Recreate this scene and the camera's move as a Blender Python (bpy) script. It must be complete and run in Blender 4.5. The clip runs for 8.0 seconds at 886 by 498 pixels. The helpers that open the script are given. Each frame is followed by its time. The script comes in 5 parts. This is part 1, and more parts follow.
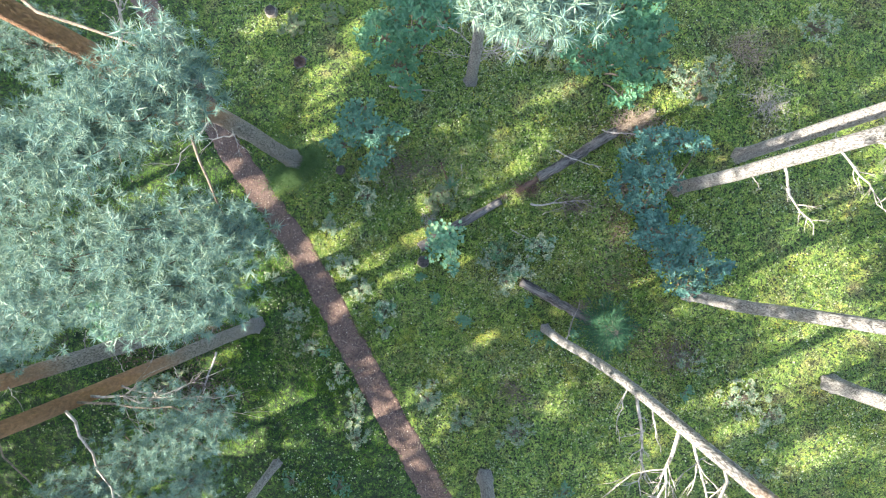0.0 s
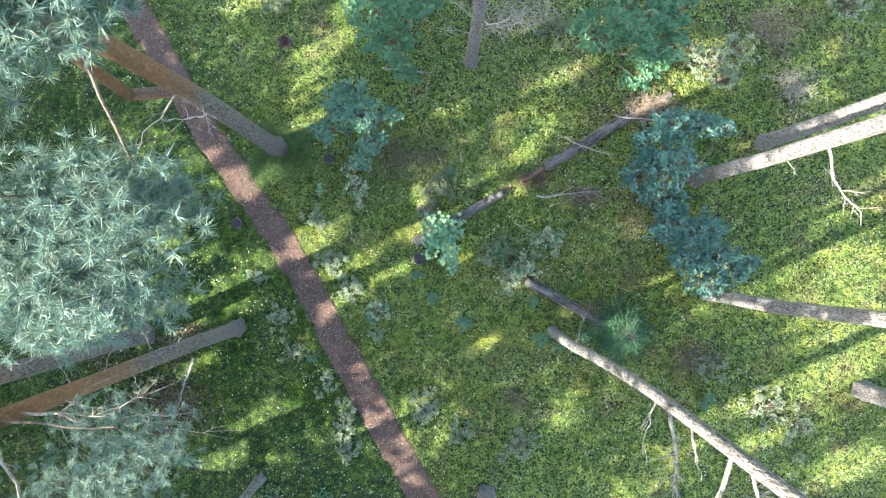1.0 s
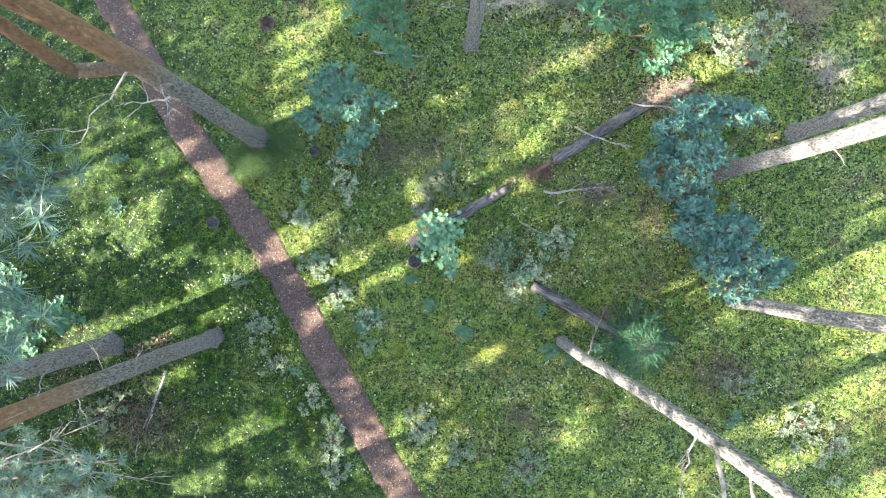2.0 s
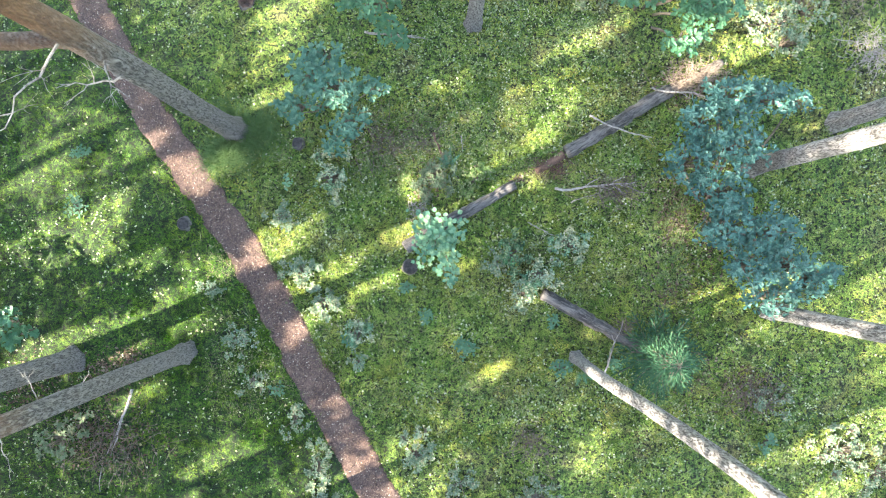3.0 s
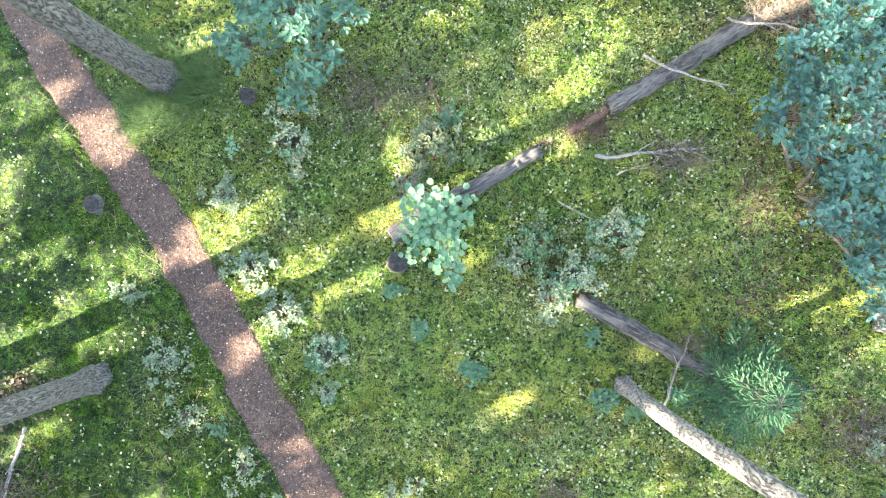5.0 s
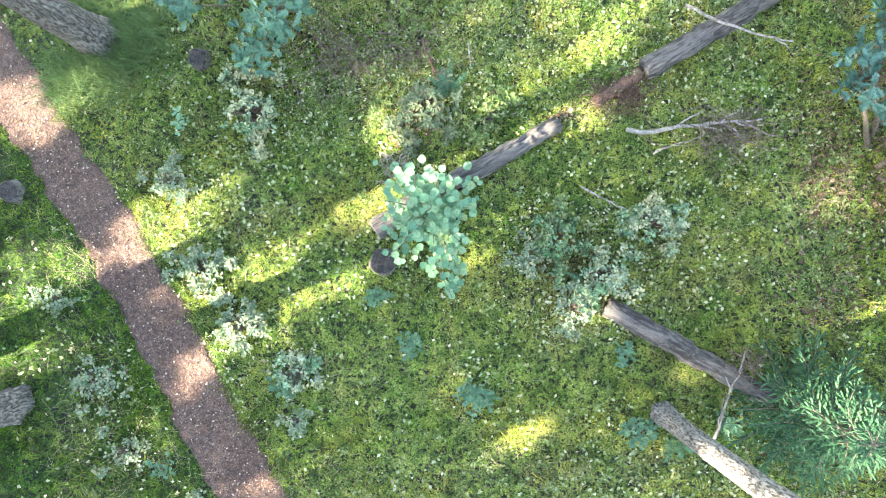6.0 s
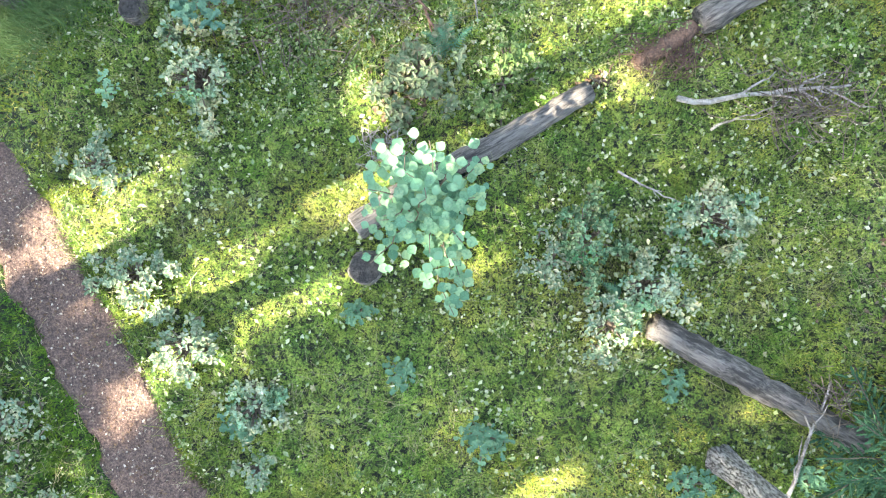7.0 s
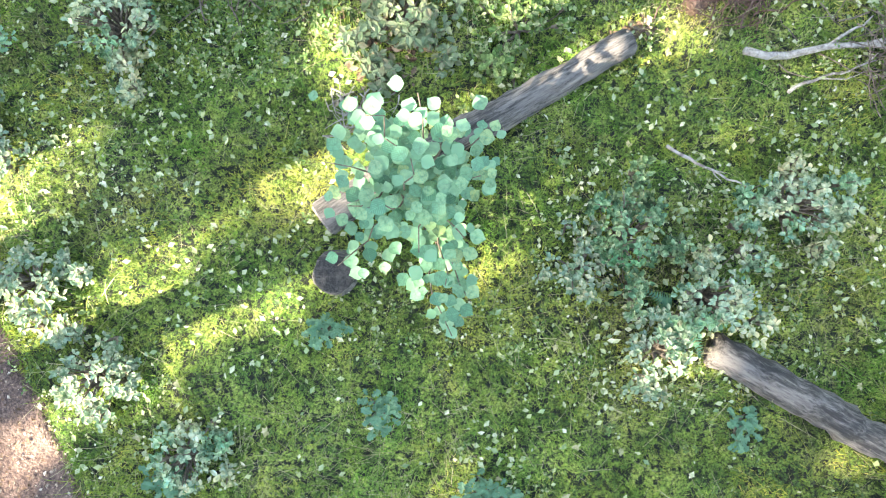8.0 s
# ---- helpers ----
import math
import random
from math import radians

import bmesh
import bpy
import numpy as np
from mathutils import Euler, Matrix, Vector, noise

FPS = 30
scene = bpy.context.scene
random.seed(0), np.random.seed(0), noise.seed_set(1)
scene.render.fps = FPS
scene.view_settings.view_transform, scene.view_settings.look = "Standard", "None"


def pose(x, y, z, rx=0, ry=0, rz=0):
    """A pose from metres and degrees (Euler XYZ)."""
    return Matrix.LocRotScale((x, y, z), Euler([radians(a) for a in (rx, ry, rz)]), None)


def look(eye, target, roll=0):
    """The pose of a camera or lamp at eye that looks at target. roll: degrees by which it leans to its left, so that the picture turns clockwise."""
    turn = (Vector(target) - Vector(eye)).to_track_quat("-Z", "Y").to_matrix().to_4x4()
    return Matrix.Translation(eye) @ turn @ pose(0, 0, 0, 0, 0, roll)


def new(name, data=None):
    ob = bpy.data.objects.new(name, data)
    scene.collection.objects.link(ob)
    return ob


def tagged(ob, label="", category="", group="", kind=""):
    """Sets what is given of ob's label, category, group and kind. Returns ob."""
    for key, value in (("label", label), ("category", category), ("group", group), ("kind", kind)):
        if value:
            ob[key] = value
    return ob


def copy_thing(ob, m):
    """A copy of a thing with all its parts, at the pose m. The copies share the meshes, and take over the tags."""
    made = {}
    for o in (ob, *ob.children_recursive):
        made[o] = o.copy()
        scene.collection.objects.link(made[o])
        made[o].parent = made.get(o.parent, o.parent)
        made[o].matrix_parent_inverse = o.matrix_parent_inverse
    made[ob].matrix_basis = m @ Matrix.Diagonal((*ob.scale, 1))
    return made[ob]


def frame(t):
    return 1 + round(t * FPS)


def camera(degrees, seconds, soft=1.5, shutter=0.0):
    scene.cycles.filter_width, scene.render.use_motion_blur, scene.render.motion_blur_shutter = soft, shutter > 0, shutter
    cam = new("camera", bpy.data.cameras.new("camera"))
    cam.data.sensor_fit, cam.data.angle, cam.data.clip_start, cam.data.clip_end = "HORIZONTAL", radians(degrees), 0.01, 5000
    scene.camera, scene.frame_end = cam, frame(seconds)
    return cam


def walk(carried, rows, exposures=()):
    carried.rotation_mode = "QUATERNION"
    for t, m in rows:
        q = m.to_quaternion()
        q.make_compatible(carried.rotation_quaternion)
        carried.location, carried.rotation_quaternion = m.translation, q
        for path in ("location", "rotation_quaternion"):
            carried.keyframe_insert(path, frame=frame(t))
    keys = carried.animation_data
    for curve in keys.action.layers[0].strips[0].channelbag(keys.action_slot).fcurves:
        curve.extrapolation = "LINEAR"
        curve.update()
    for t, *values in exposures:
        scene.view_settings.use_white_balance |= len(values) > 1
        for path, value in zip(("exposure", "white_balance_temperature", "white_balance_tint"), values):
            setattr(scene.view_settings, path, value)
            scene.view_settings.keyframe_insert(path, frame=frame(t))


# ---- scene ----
cam = camera(72.0, 8.0, 1.1)
PATH = [
    (0, pose(-0.125, 0.139, 14.343, 0.01, -0.00, 0.18)),
    (0.5, pose(-0.102, 0.046, 13.755, 0.11, -0.02, 0.14)),
    (1, pose(-0.122, -0.011, 13.144, 0.26, -0.19, 0.11)),
    (1.5, pose(-0.101, -0.018, 12.522, 0.38, -0.19, 0.10)),
    (3, pose(-0.029, 0.122, 10.600, 0.16, -0.07, 0.03)),
    (3.5, pose(-0.055, 0.155, 9.919, 0.04, -0.06, 0.02)),
    (4, pose(-0.030, 0.123, 9.213, 0.06, 0.18, -0.02)),
    (4.5, pose(-0.019, 0.073, 8.515, -0.09, 0.07, 0.00)),
    (5.8, pose(0.036, -0.040, 6.630, 0.11, 0.09, -0.07)),
    (6.5, pose(0.051, 0.002, 5.609, -0.13, 0.18, -0.16)),
    (7, pose(0.048, 0.037, 4.973, -0.50, 0.11, -0.10)),
    (7.5, pose(0.059, 0.013, 4.375, -0.33, -0.00, -0.09)),
    (8, pose(0.054, -0.013, 3.794, 0.00, -0.27, -0.06)),
]
walk(cam, PATH, [(0.0, 3.0, 6900, 11), (3.5, 3.75, 7300, 12), (8.0, 4.05, 7700, 11)])

# ---- world, sun ----
SUN_ELEV, SUN_TURN = radians(31), radians(23.5)
SUN_DIR = Vector((-math.cos(SUN_TURN) * math.cos(SUN_ELEV), -math.sin(SUN_TURN) * math.cos(SUN_ELEV), math.sin(SUN_ELEV)))
world = bpy.data.worlds.new("world")
scene.world = world
world.use_nodes = True
sky = world.node_tree.nodes.new("ShaderNodeTexSky")
sky.sky_type, sky.sun_disc, sky.sun_elevation = "NISHITA", False, SUN_ELEV
sky.sun_rotation = math.atan2(SUN_DIR.x, SUN_DIR.y)
world.node_tree.links.new(sky.outputs[0], world.node_tree.nodes["Background"].inputs[0])
world.node_tree.nodes["Background"].inputs[1].default_value = 0.11
sun = new("sun", bpy.data.lights.new("sun", "SUN"))
sun.data.energy, sun.data.angle, sun.data.color = 3.7, radians(0.55), (1.0, 0.95, 0.85)
sun.matrix_world = look(SUN_DIR * 60, (0, 0, 0))

# ---- ground shape ----
rng = np.random.default_rng(7)


def eased(v):
    a = np.abs(v)
    return np.where(a < 8, v, np.sign(v) * (8 + 3 * np.tanh((a - 8) / 3)))


def ground_z(x, y):
    """The gentle slope of the forest floor."""
    x, y = eased(np.asarray(x, float)), eased(np.asarray(y, float))
    return 0.03377 * x - 0.03133 * y - 0.00397 * x * x + 0.00314 * x * y - 0.01799 * y * y


GRID = np.random.default_rng(3).random((256, 256))


def value_noise(x, y, size, seed=0):
    """Smooth noise between 0 and 1 with lumps of that size."""
    u, v = np.asarray(x, float) / size + seed * 17.3, np.asarray(y, float) / size + seed * 9.7
    i, j = np.floor(u).astype(int), np.floor(v).astype(int)
    u, v = u - i, v - j
    u, v = u * u * (3 - 2 * u), v * v * (3 - 2 * v)
    a, b = GRID[i % 256, j % 256], GRID[(i + 1) % 256, j % 256]
    c, d = GRID[i % 256, (j + 1) % 256], GRID[(i + 1) % 256, (j + 1) % 256]
    return (a * (1 - u) + b * u) * (1 - v) + (c * (1 - u) + d * u) * v


TRAIL_Y = [-60, -5.9, -4.16, -2.45, -1.0, 0.33, 0.68, 2.06, 3.64, 4.3, 5.2, 6.2, 60]
TRAIL_X = [29, -0.24, -1.20, -2.12, -2.89, -3.60, -3.90, -5.02, -5.98, -6.45, -7.1, -7.7, -42]


def trail_x(y):
    return sum(np.interp(np.asarray(y, float) + k, TRAIL_Y, TRAIL_X) for k in (-1.0, -0.5, 0.0, 0.5, 1.0)) / 5


def trail_off(x, y):
    """Distance from the middle of the footpath."""
    return (np.asarray(x, float) - trail_x(y)) * 0.87


def bumps(x, y):
    return (0.08 * (value_noise(x, y, 0.9, 1) - 0.5) + 0.08 * (value_noise(x, y, 0.34, 2) - 0.5)
            + 0.085 * (value_noise(x, y, 0.15, 3) - 0.5))


def smooth(a, b, v):
    w = np.clip((v - a) / (b - a), 0, 1)
    return w * w * (3 - 2 * w)


def floor_z(x, y):
    off = np.abs(trail_off(x, y))
    return ground_z(x, y) + bumps(x, y) * (0.3 + 0.7 * smooth(0.2, 0.6, off)) - 0.075 * (1 - smooth(0.26, 0.42, off))


def cover_z(x, y):
    """The floor, or the path where that lies higher."""
    return np.maximum(floor_z(x, y), ground_z(x, y) + 0.3 * bumps(x, y) - 0.034)


# ---- mesh helpers ----
class Soup:
    """Gathers vertices and faces of one mesh."""

    def __init__(self):
        self.v, self.f, self.n = [], [], 0

    def add(self, verts, faces):
        verts = np.asarray(verts, float).reshape(-1, 3)
        self.v.append(verts)
        for f in faces:
            self.f.append(np.asarray(f, int) + self.n)
        self.n += len(verts)

    def add_many(self, verts, faces):
        """faces: array (m, k) of indices into verts."""
        self.v.append(np.asarray(verts, float).reshape(-1, 3))
        self.f.append(np.asarray(faces, int) + self.n)
        self.n += len(self.v[-1])

    def mesh(self, name, smoothed=True):
        verts = np.concatenate(self.v)
        loops, starts, at = [], [], 0
        for f in self.f:
            if f.ndim == 1:
                loops.append(f)
                starts.append([at])
                at += len(f)
            else:
                loops.append(f.ravel())
                starts.append(at + np.arange(len(f)) * f.shape[1])
                at += f.size
        loops, starts = np.concatenate(loops), np.concatenate(starts)
        me = bpy.data.meshes.new(name)
        me.vertices.add(len(verts))
        me.vertices.foreach_set("co", verts.astype(np.float32).ravel())
        me.loops.add(len(loops))
        me.loops.foreach_set("vertex_index", loops.astype(np.int32))
        me.polygons.add(len(starts))
        me.polygons.foreach_set("loop_start", starts.astype(np.int32))
        me.polygons.foreach_set("use_smooth", np.full(len(starts), smoothed))
        me.update(calc_edges=True)
        me.validate()
        return me


def part(name, soup, material, parent=None, label="", smoothed=True):
    """Links a Soup as one mesh object, under a thing or a part."""
    me = soup.mesh(name, smoothed)
    me.materials.append(material)
    ob = new(name, me)
    if parent is not None:
        ob.parent = parent
    if label:
        ob["label"] = label
    return ob


def thing(name, x, y, label, category, group="", z=None, kind=""):
    ob = new(name)
    ob.empty_display_size = 0.1
    ob.location = (x, y, float(ground_z(x, y)) if z is None else z)
    bpy.context.view_layer.update()
    return tagged(ob, label, category, group, kind)


def tube(soup, points, radii, sides=8, lumps=0.0, seed=0, caps=True, flare=None):
    """A bent tapered round; lumps: roughness as a share of the radius."""
    p = np.asarray(points, float)
    r = np.asarray(radii, float)
    d = np.gradient(p, axis=0)
    d /= np.linalg.norm(d, axis=1)[:, None] + 1e-9
    ref = np.array([0.0, 0.0, 1.0]) if abs(d[:, 2]).mean() < 0.8 else np.array([1.0, 0.0, 0.0])
    a = np.cross(d, ref)
    a /= np.linalg.norm(a, axis=1)[:, None] + 1e-9
    b = np.cross(d, a)
    th = np.arange(sides) / sides * 2 * np.pi
    c, s = np.cos(th), np.sin(th)
    rr = r[:, None] * np.ones((1, sides))
    if lumps:
        row = np.arange(len(p))[:, None] * np.ones((1, sides))
        rr = rr * (1 + lumps * 2 * (value_noise(row * 0.9 + 3 * c[None], 3 * s[None] + row * 0.35, 1.0, seed) - 0.5))
    if flare is not None:
        rr = rr * flare(np.arange(len(p))[:, None], th[None])
    v = p[:, None] + rr[..., None] * (a[:, None] * c[None, :, None] + b[:, None] * s[None, :, None])
    n = len(p)
    i, j = np.meshgrid(np.arange(n - 1), np.arange(sides), indexing="ij")
    q = np.stack([i * sides + j, i * sides + (j + 1) % sides, (i + 1) * sides + (j + 1) % sides, (i + 1) * sides + j], -1).reshape(-1, 4)
    soup.add_many(v, q)
    if caps:
        soup.f.append(np.arange(sides)[::-1] + soup.n - n * sides)
        soup.f.append(np.arange(sides) + soup.n - sides)


def wander(a, b, n, sway, gen):
    """Points from a to b with a crooked course."""
    a, b = np.asarray(a, float), np.asarray(b, float)
    t = np.linspace(0, 1, n)[:, None]
    k = gen.normal(0, sway, (n, 3)) * np.linalg.norm(b - a)
    k = np.cumsum(k, axis=0)
    k -= k[0] * (1 - t) + k[-1] * t
    return a + (b - a) * t + k


def turns(axis, spin):
    """Rotation matrices that take z to axis, after a spin about z."""
    w = axis / (np.linalg.norm(axis, axis=1)[:, None] + 1e-9)
    h = np.where(np.abs(w[:, 2:3]) < 0.95, np.array([[0.0, 0.0, 1.0]]), np.array([[1.0, 0.0, 0.0]]))
    u = np.cross(h, w)
    u /= np.linalg.norm(u, axis=1)[:, None] + 1e-9
    v = np.cross(w, u)
    c, s = np.cos(spin)[:, None], np.sin(spin)[:, None]
    return np.stack([u * c + v * s, v * c - u * s, w], -1)


def scatter(soup, tv, tf, places, rot, scale):
    """Copies of a small template mesh, turned and scaled, into one soup."""
    n, k = len(places), len(tv)
    v = np.einsum("nij,kj->nki", rot, tv) * np.asarray(scale, float).reshape(n, 1, 1) + places[:, None]
    for width in {len(f) for f in tf}:
        f = np.array([q for q in tf if len(q) == width])
        soup.f.append((f[None] + (np.arange(n) * k)[:, None, None]).reshape(-1, width) + soup.n)
    soup.v.append(v.reshape(-1, 3))
    soup.n += n * k


# ---- leaf shapes (lying in the xy plane, stalk at the origin, tip along x) ----
def outline_leaf(profile, cup=0.12, mid=0.45):
    """A leaf from half-widths along its length, folded a little at the midrib."""
    x = np.linspace(0, 1, len(profile))
    rib = [(a, 0, -cup * 0.25 * math.sin(a * 3.1)) for a in x]
    up = [(a, w, cup * w) for a, w in zip(x, profile)]
    dn = [(a, -w, cup * w) for a, w in zip(x, profile)]
    n = len(x)
    f = []
    for i in range(n - 1):
        f += [(i, i + 1, n + i + 1, n + i), (i + 1, i, 2 * n + i, 2 * n + i + 1)]
    return np.array(rib + up + dn), f


LEAF_SMALL = outline_leaf([0.02, 0.28, 0.30, 0.02], 0.3)
LEAF_BIT = (np.array([(0, 0, 0), (0.5, 0.32, 0.09), (1, 0, -0.04), (0.5, -0.32, 0.09)]), [(0, 2, 1), (0, 3, 2)])
LEAF_OAK = outline_leaf([0.02, 0.20, 0.13, 0.34, 0.19, 0.33, 0.05], 0.25)
LEAF_ROUND = outline_leaf([0.03, 0.30, 0.43, 0.49, 0.49, 0.43, 0.31, 0.14, 0.02], 0.2)


def needle_tuft(count, length, width, gen):
    """Needles that fan out round a shoot along z."""
    v, f = [], []
    for i in range(count):
        th, tilt = gen.random() * 6.283, radians(gen.uniform(25, 95))
        at = gen.random() * length * 0.55
        d = np.array([math.cos(th) * math.sin(tilt), math.sin(th) * math.sin(tilt), math.cos(tilt)])
        side = np.cross(d, gen.normal(size=3))
        side *= width / np.linalg.norm(side)
        o = np.array([0, 0, at])
        e = o + d * length * gen.uniform(0.75, 1.1)
        v += [o - side, o + side, e]
        f.append((3 * i, 3 * i + 1, 3 * i + 2))
    return np.array(v), f


# ---- materials ----
def material(name, rough=0.8):
    m = bpy.data.materials.new(name)
    m.use_nodes = True
    nt = m.node_tree
    bsdf = nt.nodes["Principled BSDF"]
    bsdf.inputs["Roughness"].default_value = rough
    return m, nt, bsdf


def node(nt, kind, **given):
    nd = nt.nodes.new("ShaderNode" + kind)
    for key, value in given.items():
        nd.inputs[key].default_value = value
    return nd


def noise_of(nt, vector, scale, detail=4.0, rough=0.6):
    nd = node(nt, "TexNoise", Scale=scale, Detail=detail, Roughness=rough)
    if vector is not None:
        nt.links.new(vector, nd.inputs["Vector"])
    return nd.outputs[0]


def ramp(nt, fac, *stops):
    nd = nt.nodes.new("ShaderNodeValToRGB")
    el = nd.color_ramp.elements
    while len(el) < len(stops):
        el.new(0.5)
    for e, (at, col) in zip(el, stops):
        e.position, e.color = at, (*col, 1)
    nt.links.new(fac, nd.inputs[0])
    return nd.outputs[0]


def blend(nt, fac, a, b):
    nd = nt.nodes.new("ShaderNodeMix")
    nd.data_type = "RGBA"
    for src, slot in ((fac, 0), (a, 6), (b, 7)):
        if isinstance(src, (int, float)):
            nd.inputs[slot].default_value = src
        elif isinstance(src, tuple):
            nd.inputs[slot].default_value = (*src, 1)
        else:
            nt.links.new(src, nd.inputs[slot])
    return nd.outputs[2]


def bump(nt, bsdf, height, strength, distance):
    nd = node(nt, "Bump", Strength=strength, Distance=distance)
    nt.links.new(height, nd.inputs["Height"])
    nt.links.new(nd.outputs[0], bsdf.inputs["Normal"])


def coords(nt, scale=(1, 1, 1)):
    tc = nt.nodes.new("ShaderNodeTexCoord")
    mp = nt.nodes.new("ShaderNodeMapping")
    mp.inputs["Scale"].default_value = scale
    nt.links.new(tc.outputs["Object"], mp.inputs["Vector"])
    return mp.outputs[0]


def island(nt):
    return nt.nodes.new("ShaderNodeNewGeometry").outputs["Random Per Island"]


def step_up(nt, value, low, high):
    nd = node(nt, "MapRange")
    nt.links.new(value, nd.inputs[0])
    nd.inputs[1].default_value, nd.inputs[2].default_value = low, high
    return nd.outputs[0]


def beyond_path(nt):
    """1 on the lush, darker green side of the path, 0 on the dry side, with a ragged change."""
    tc = nt.nodes.new("ShaderNodeTexCoord")
    sp = nt.nodes.new("ShaderNodeSeparateXYZ")
    nt.links.new(tc.outputs["Object"], sp.inputs[0])
    cross = node(nt, "Math")
    cross.operation = "MULTIPLY_ADD"
    nt.links.new(sp.outputs[1], cross.inputs[0])
    cross.inputs[1].default_value = 0.58
    nt.links.new(sp.outputs[0], cross.inputs[2])
    sway = node(nt, "Math")
    sway.operation = "MULTIPLY_ADD"
    nt.links.new(noise_of(nt, tc.outputs["Object"], 0.9, 4, 0.6), sway.inputs[0])
    sway.inputs[1].default_value = 3.0
    nt.links.new(cross.outputs[0], sway.inputs[2])
    return step_up(nt, sway.outputs[0], -0.9, -2.1)


def moss_material():
    m, nt, bsdf = material("moss_floor", 0.95)
    c = coords(nt)
    fine = noise_of(nt, c, 55, 6, 0.8)
    mid = noise_of(nt, c, 6.5, 6, 0.7)
    big = noise_of(nt, c, 1.1, 5, 0.65)
    green = ramp(nt, mid, (0.38, (0.04, 0.09, 0.015)), (0.48, (0.11, 0.19, 0.028)), (0.57, (0.21, 0.29, 0.05)), (0.66, (0.32, 0.36, 0.085)))
    straw = ramp(nt, mid, (0.38, (0.06, 0.055, 0.022)), (0.52, (0.17, 0.155, 0.055)), (0.66, (0.27, 0.24, 0.10)))
    col = blend(nt, step_up(nt, big, 0.52, 0.68), green, straw)
    lush = ramp(nt, mid, (0.38, (0.009, 0.030, 0.004)), (0.48, (0.030, 0.080, 0.008)), (0.57, (0.075, 0.145, 0.015)), (0.66, (0.17, 0.24, 0.03)))
    col = blend(nt, beyond_path(nt), col, lush)
    # near-black flecks paint the shadow in crevices between the plants
    gap_shade = noise_of(nt, c, 19, 4, 0.6)
    col = blend(nt, step_up(nt, gap_shade, 0.48, 0.42), col, (0.010, 0.016, 0.005))
    # fine grain, its dark end deepening the painted crevice shadow
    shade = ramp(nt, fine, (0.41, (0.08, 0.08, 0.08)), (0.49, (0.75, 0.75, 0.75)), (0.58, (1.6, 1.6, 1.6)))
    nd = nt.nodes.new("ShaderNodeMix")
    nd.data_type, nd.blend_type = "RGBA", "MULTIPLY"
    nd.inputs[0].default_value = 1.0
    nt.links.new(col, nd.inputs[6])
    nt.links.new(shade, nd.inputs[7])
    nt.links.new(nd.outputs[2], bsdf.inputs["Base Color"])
    bump(nt, bsdf, fine, 1.0, 0.04)
    return m


def dirt_material():
    m, nt, bsdf = material("path_dirt", 0.95)
    c = coords(nt)
    fine = noise_of(nt, c, 60, 6, 0.8)
    big = noise_of(nt, c, 2.2, 5, 0.65)
    a = ramp(nt, fine, (0.38, (0.028, 0.016, 0.013)), (0.5, (0.105, 0.066, 0.053)), (0.60, (0.19, 0.125, 0.10)), (0.70, (0.34, 0.25, 0.20)))
    b = ramp(nt, fine, (0.38, (0.05, 0.032, 0.026)), (0.54, (0.15, 0.10, 0.08)), (0.66, (0.28, 0.20, 0.16)))
    mid = noise_of(nt, c, 17, 5, 0.7)
    tone = ramp(nt, mid, (0.38, (0.55, 0.52, 0.52)), (0.5, (0.80, 0.78, 0.77)), (0.62, (1.1, 1.06, 1.02)))
    nd = nt.nodes.new("ShaderNodeMix")
    nd.data_type, nd.blend_type = "RGBA", "MULTIPLY"
    nd.inputs[0].default_value = 1.0
    nt.links.new(blend(nt, step_up(nt, big, 0.42, 0.62), a, b), nd.inputs[6])
    nt.links.new(tone, nd.inputs[7])
    nt.links.new(nd.outputs[2], bsdf.inputs["Base Color"])
    bump(nt, bsdf, mid, 1.0, 0.03)
    return m


def bark_material(name, low, high, change=None, top=None, plates=9.0):
    """Furrowed bark, that of a pine turning orange above the height `change`."""
    m, nt, bsdf = material(name, 0.9)
    c = coords(nt, (1, 1, 0.28))
    w = node(nt, "TexNoise", Scale=3.0, Detail=3.0)
    nt.links.new(c, w.inputs["Vector"])
    mixv = nt.nodes.new("ShaderNodeVectorMath")
    mixv.operation = "MULTIPLY_ADD"
    nt.links.new(w.outputs["Color"], mixv.inputs[0])
    mixv.inputs[1].default_value = (0.16, 0.16, 0.16)
    nt.links.new(c, mixv.inputs[2])
    furrow = noise_of(nt, mixv.outputs[0], plates * 5.6, 7, 0.66)
    crack = step_up(nt, furrow, 0.42, 0.54)
    grain = noise_of(nt, coords(nt, (1, 1, 0.5)), 26, 6, 0.7)
    plate = ramp(nt, grain, (0.3, tuple(v * 0.6 for v in high)), (0.6, high), (0.8, tuple(min(1, v * 1.35) for v in high)))
    col = blend(nt, crack, low, plate)
    if change is not None:
        tc = nt.nodes.new("ShaderNodeTexCoord")
        sp = nt.nodes.new("ShaderNodeSeparateXYZ")
        nt.links.new(tc.outputs["Object"], sp.inputs[0])
        add = nt.nodes.new("ShaderNodeMath")
        add.operation = "MULTIPLY_ADD"
        nt.links.new(noise_of(nt, c, 2.5, 4), add.inputs[0])
        add.inputs[1].default_value = 2.6
        nt.links.new(sp.outputs[2], add.inputs[2])
        flake = ramp(nt, grain, (0.3, tuple(v * 0.55 for v in top)), (0.55, top), (0.8, tuple(min(1, v * 1.5) for v in top)))
        col = blend(nt, step_up(nt, add.outputs[0], change + 0.8, change + 2.4), col, flake)
    nt.links.new(col, bsdf.inputs["Base Color"])
    bump(nt, bsdf, blend(nt, 0.3, crack, grain), 1.0, 0.03)
    return m


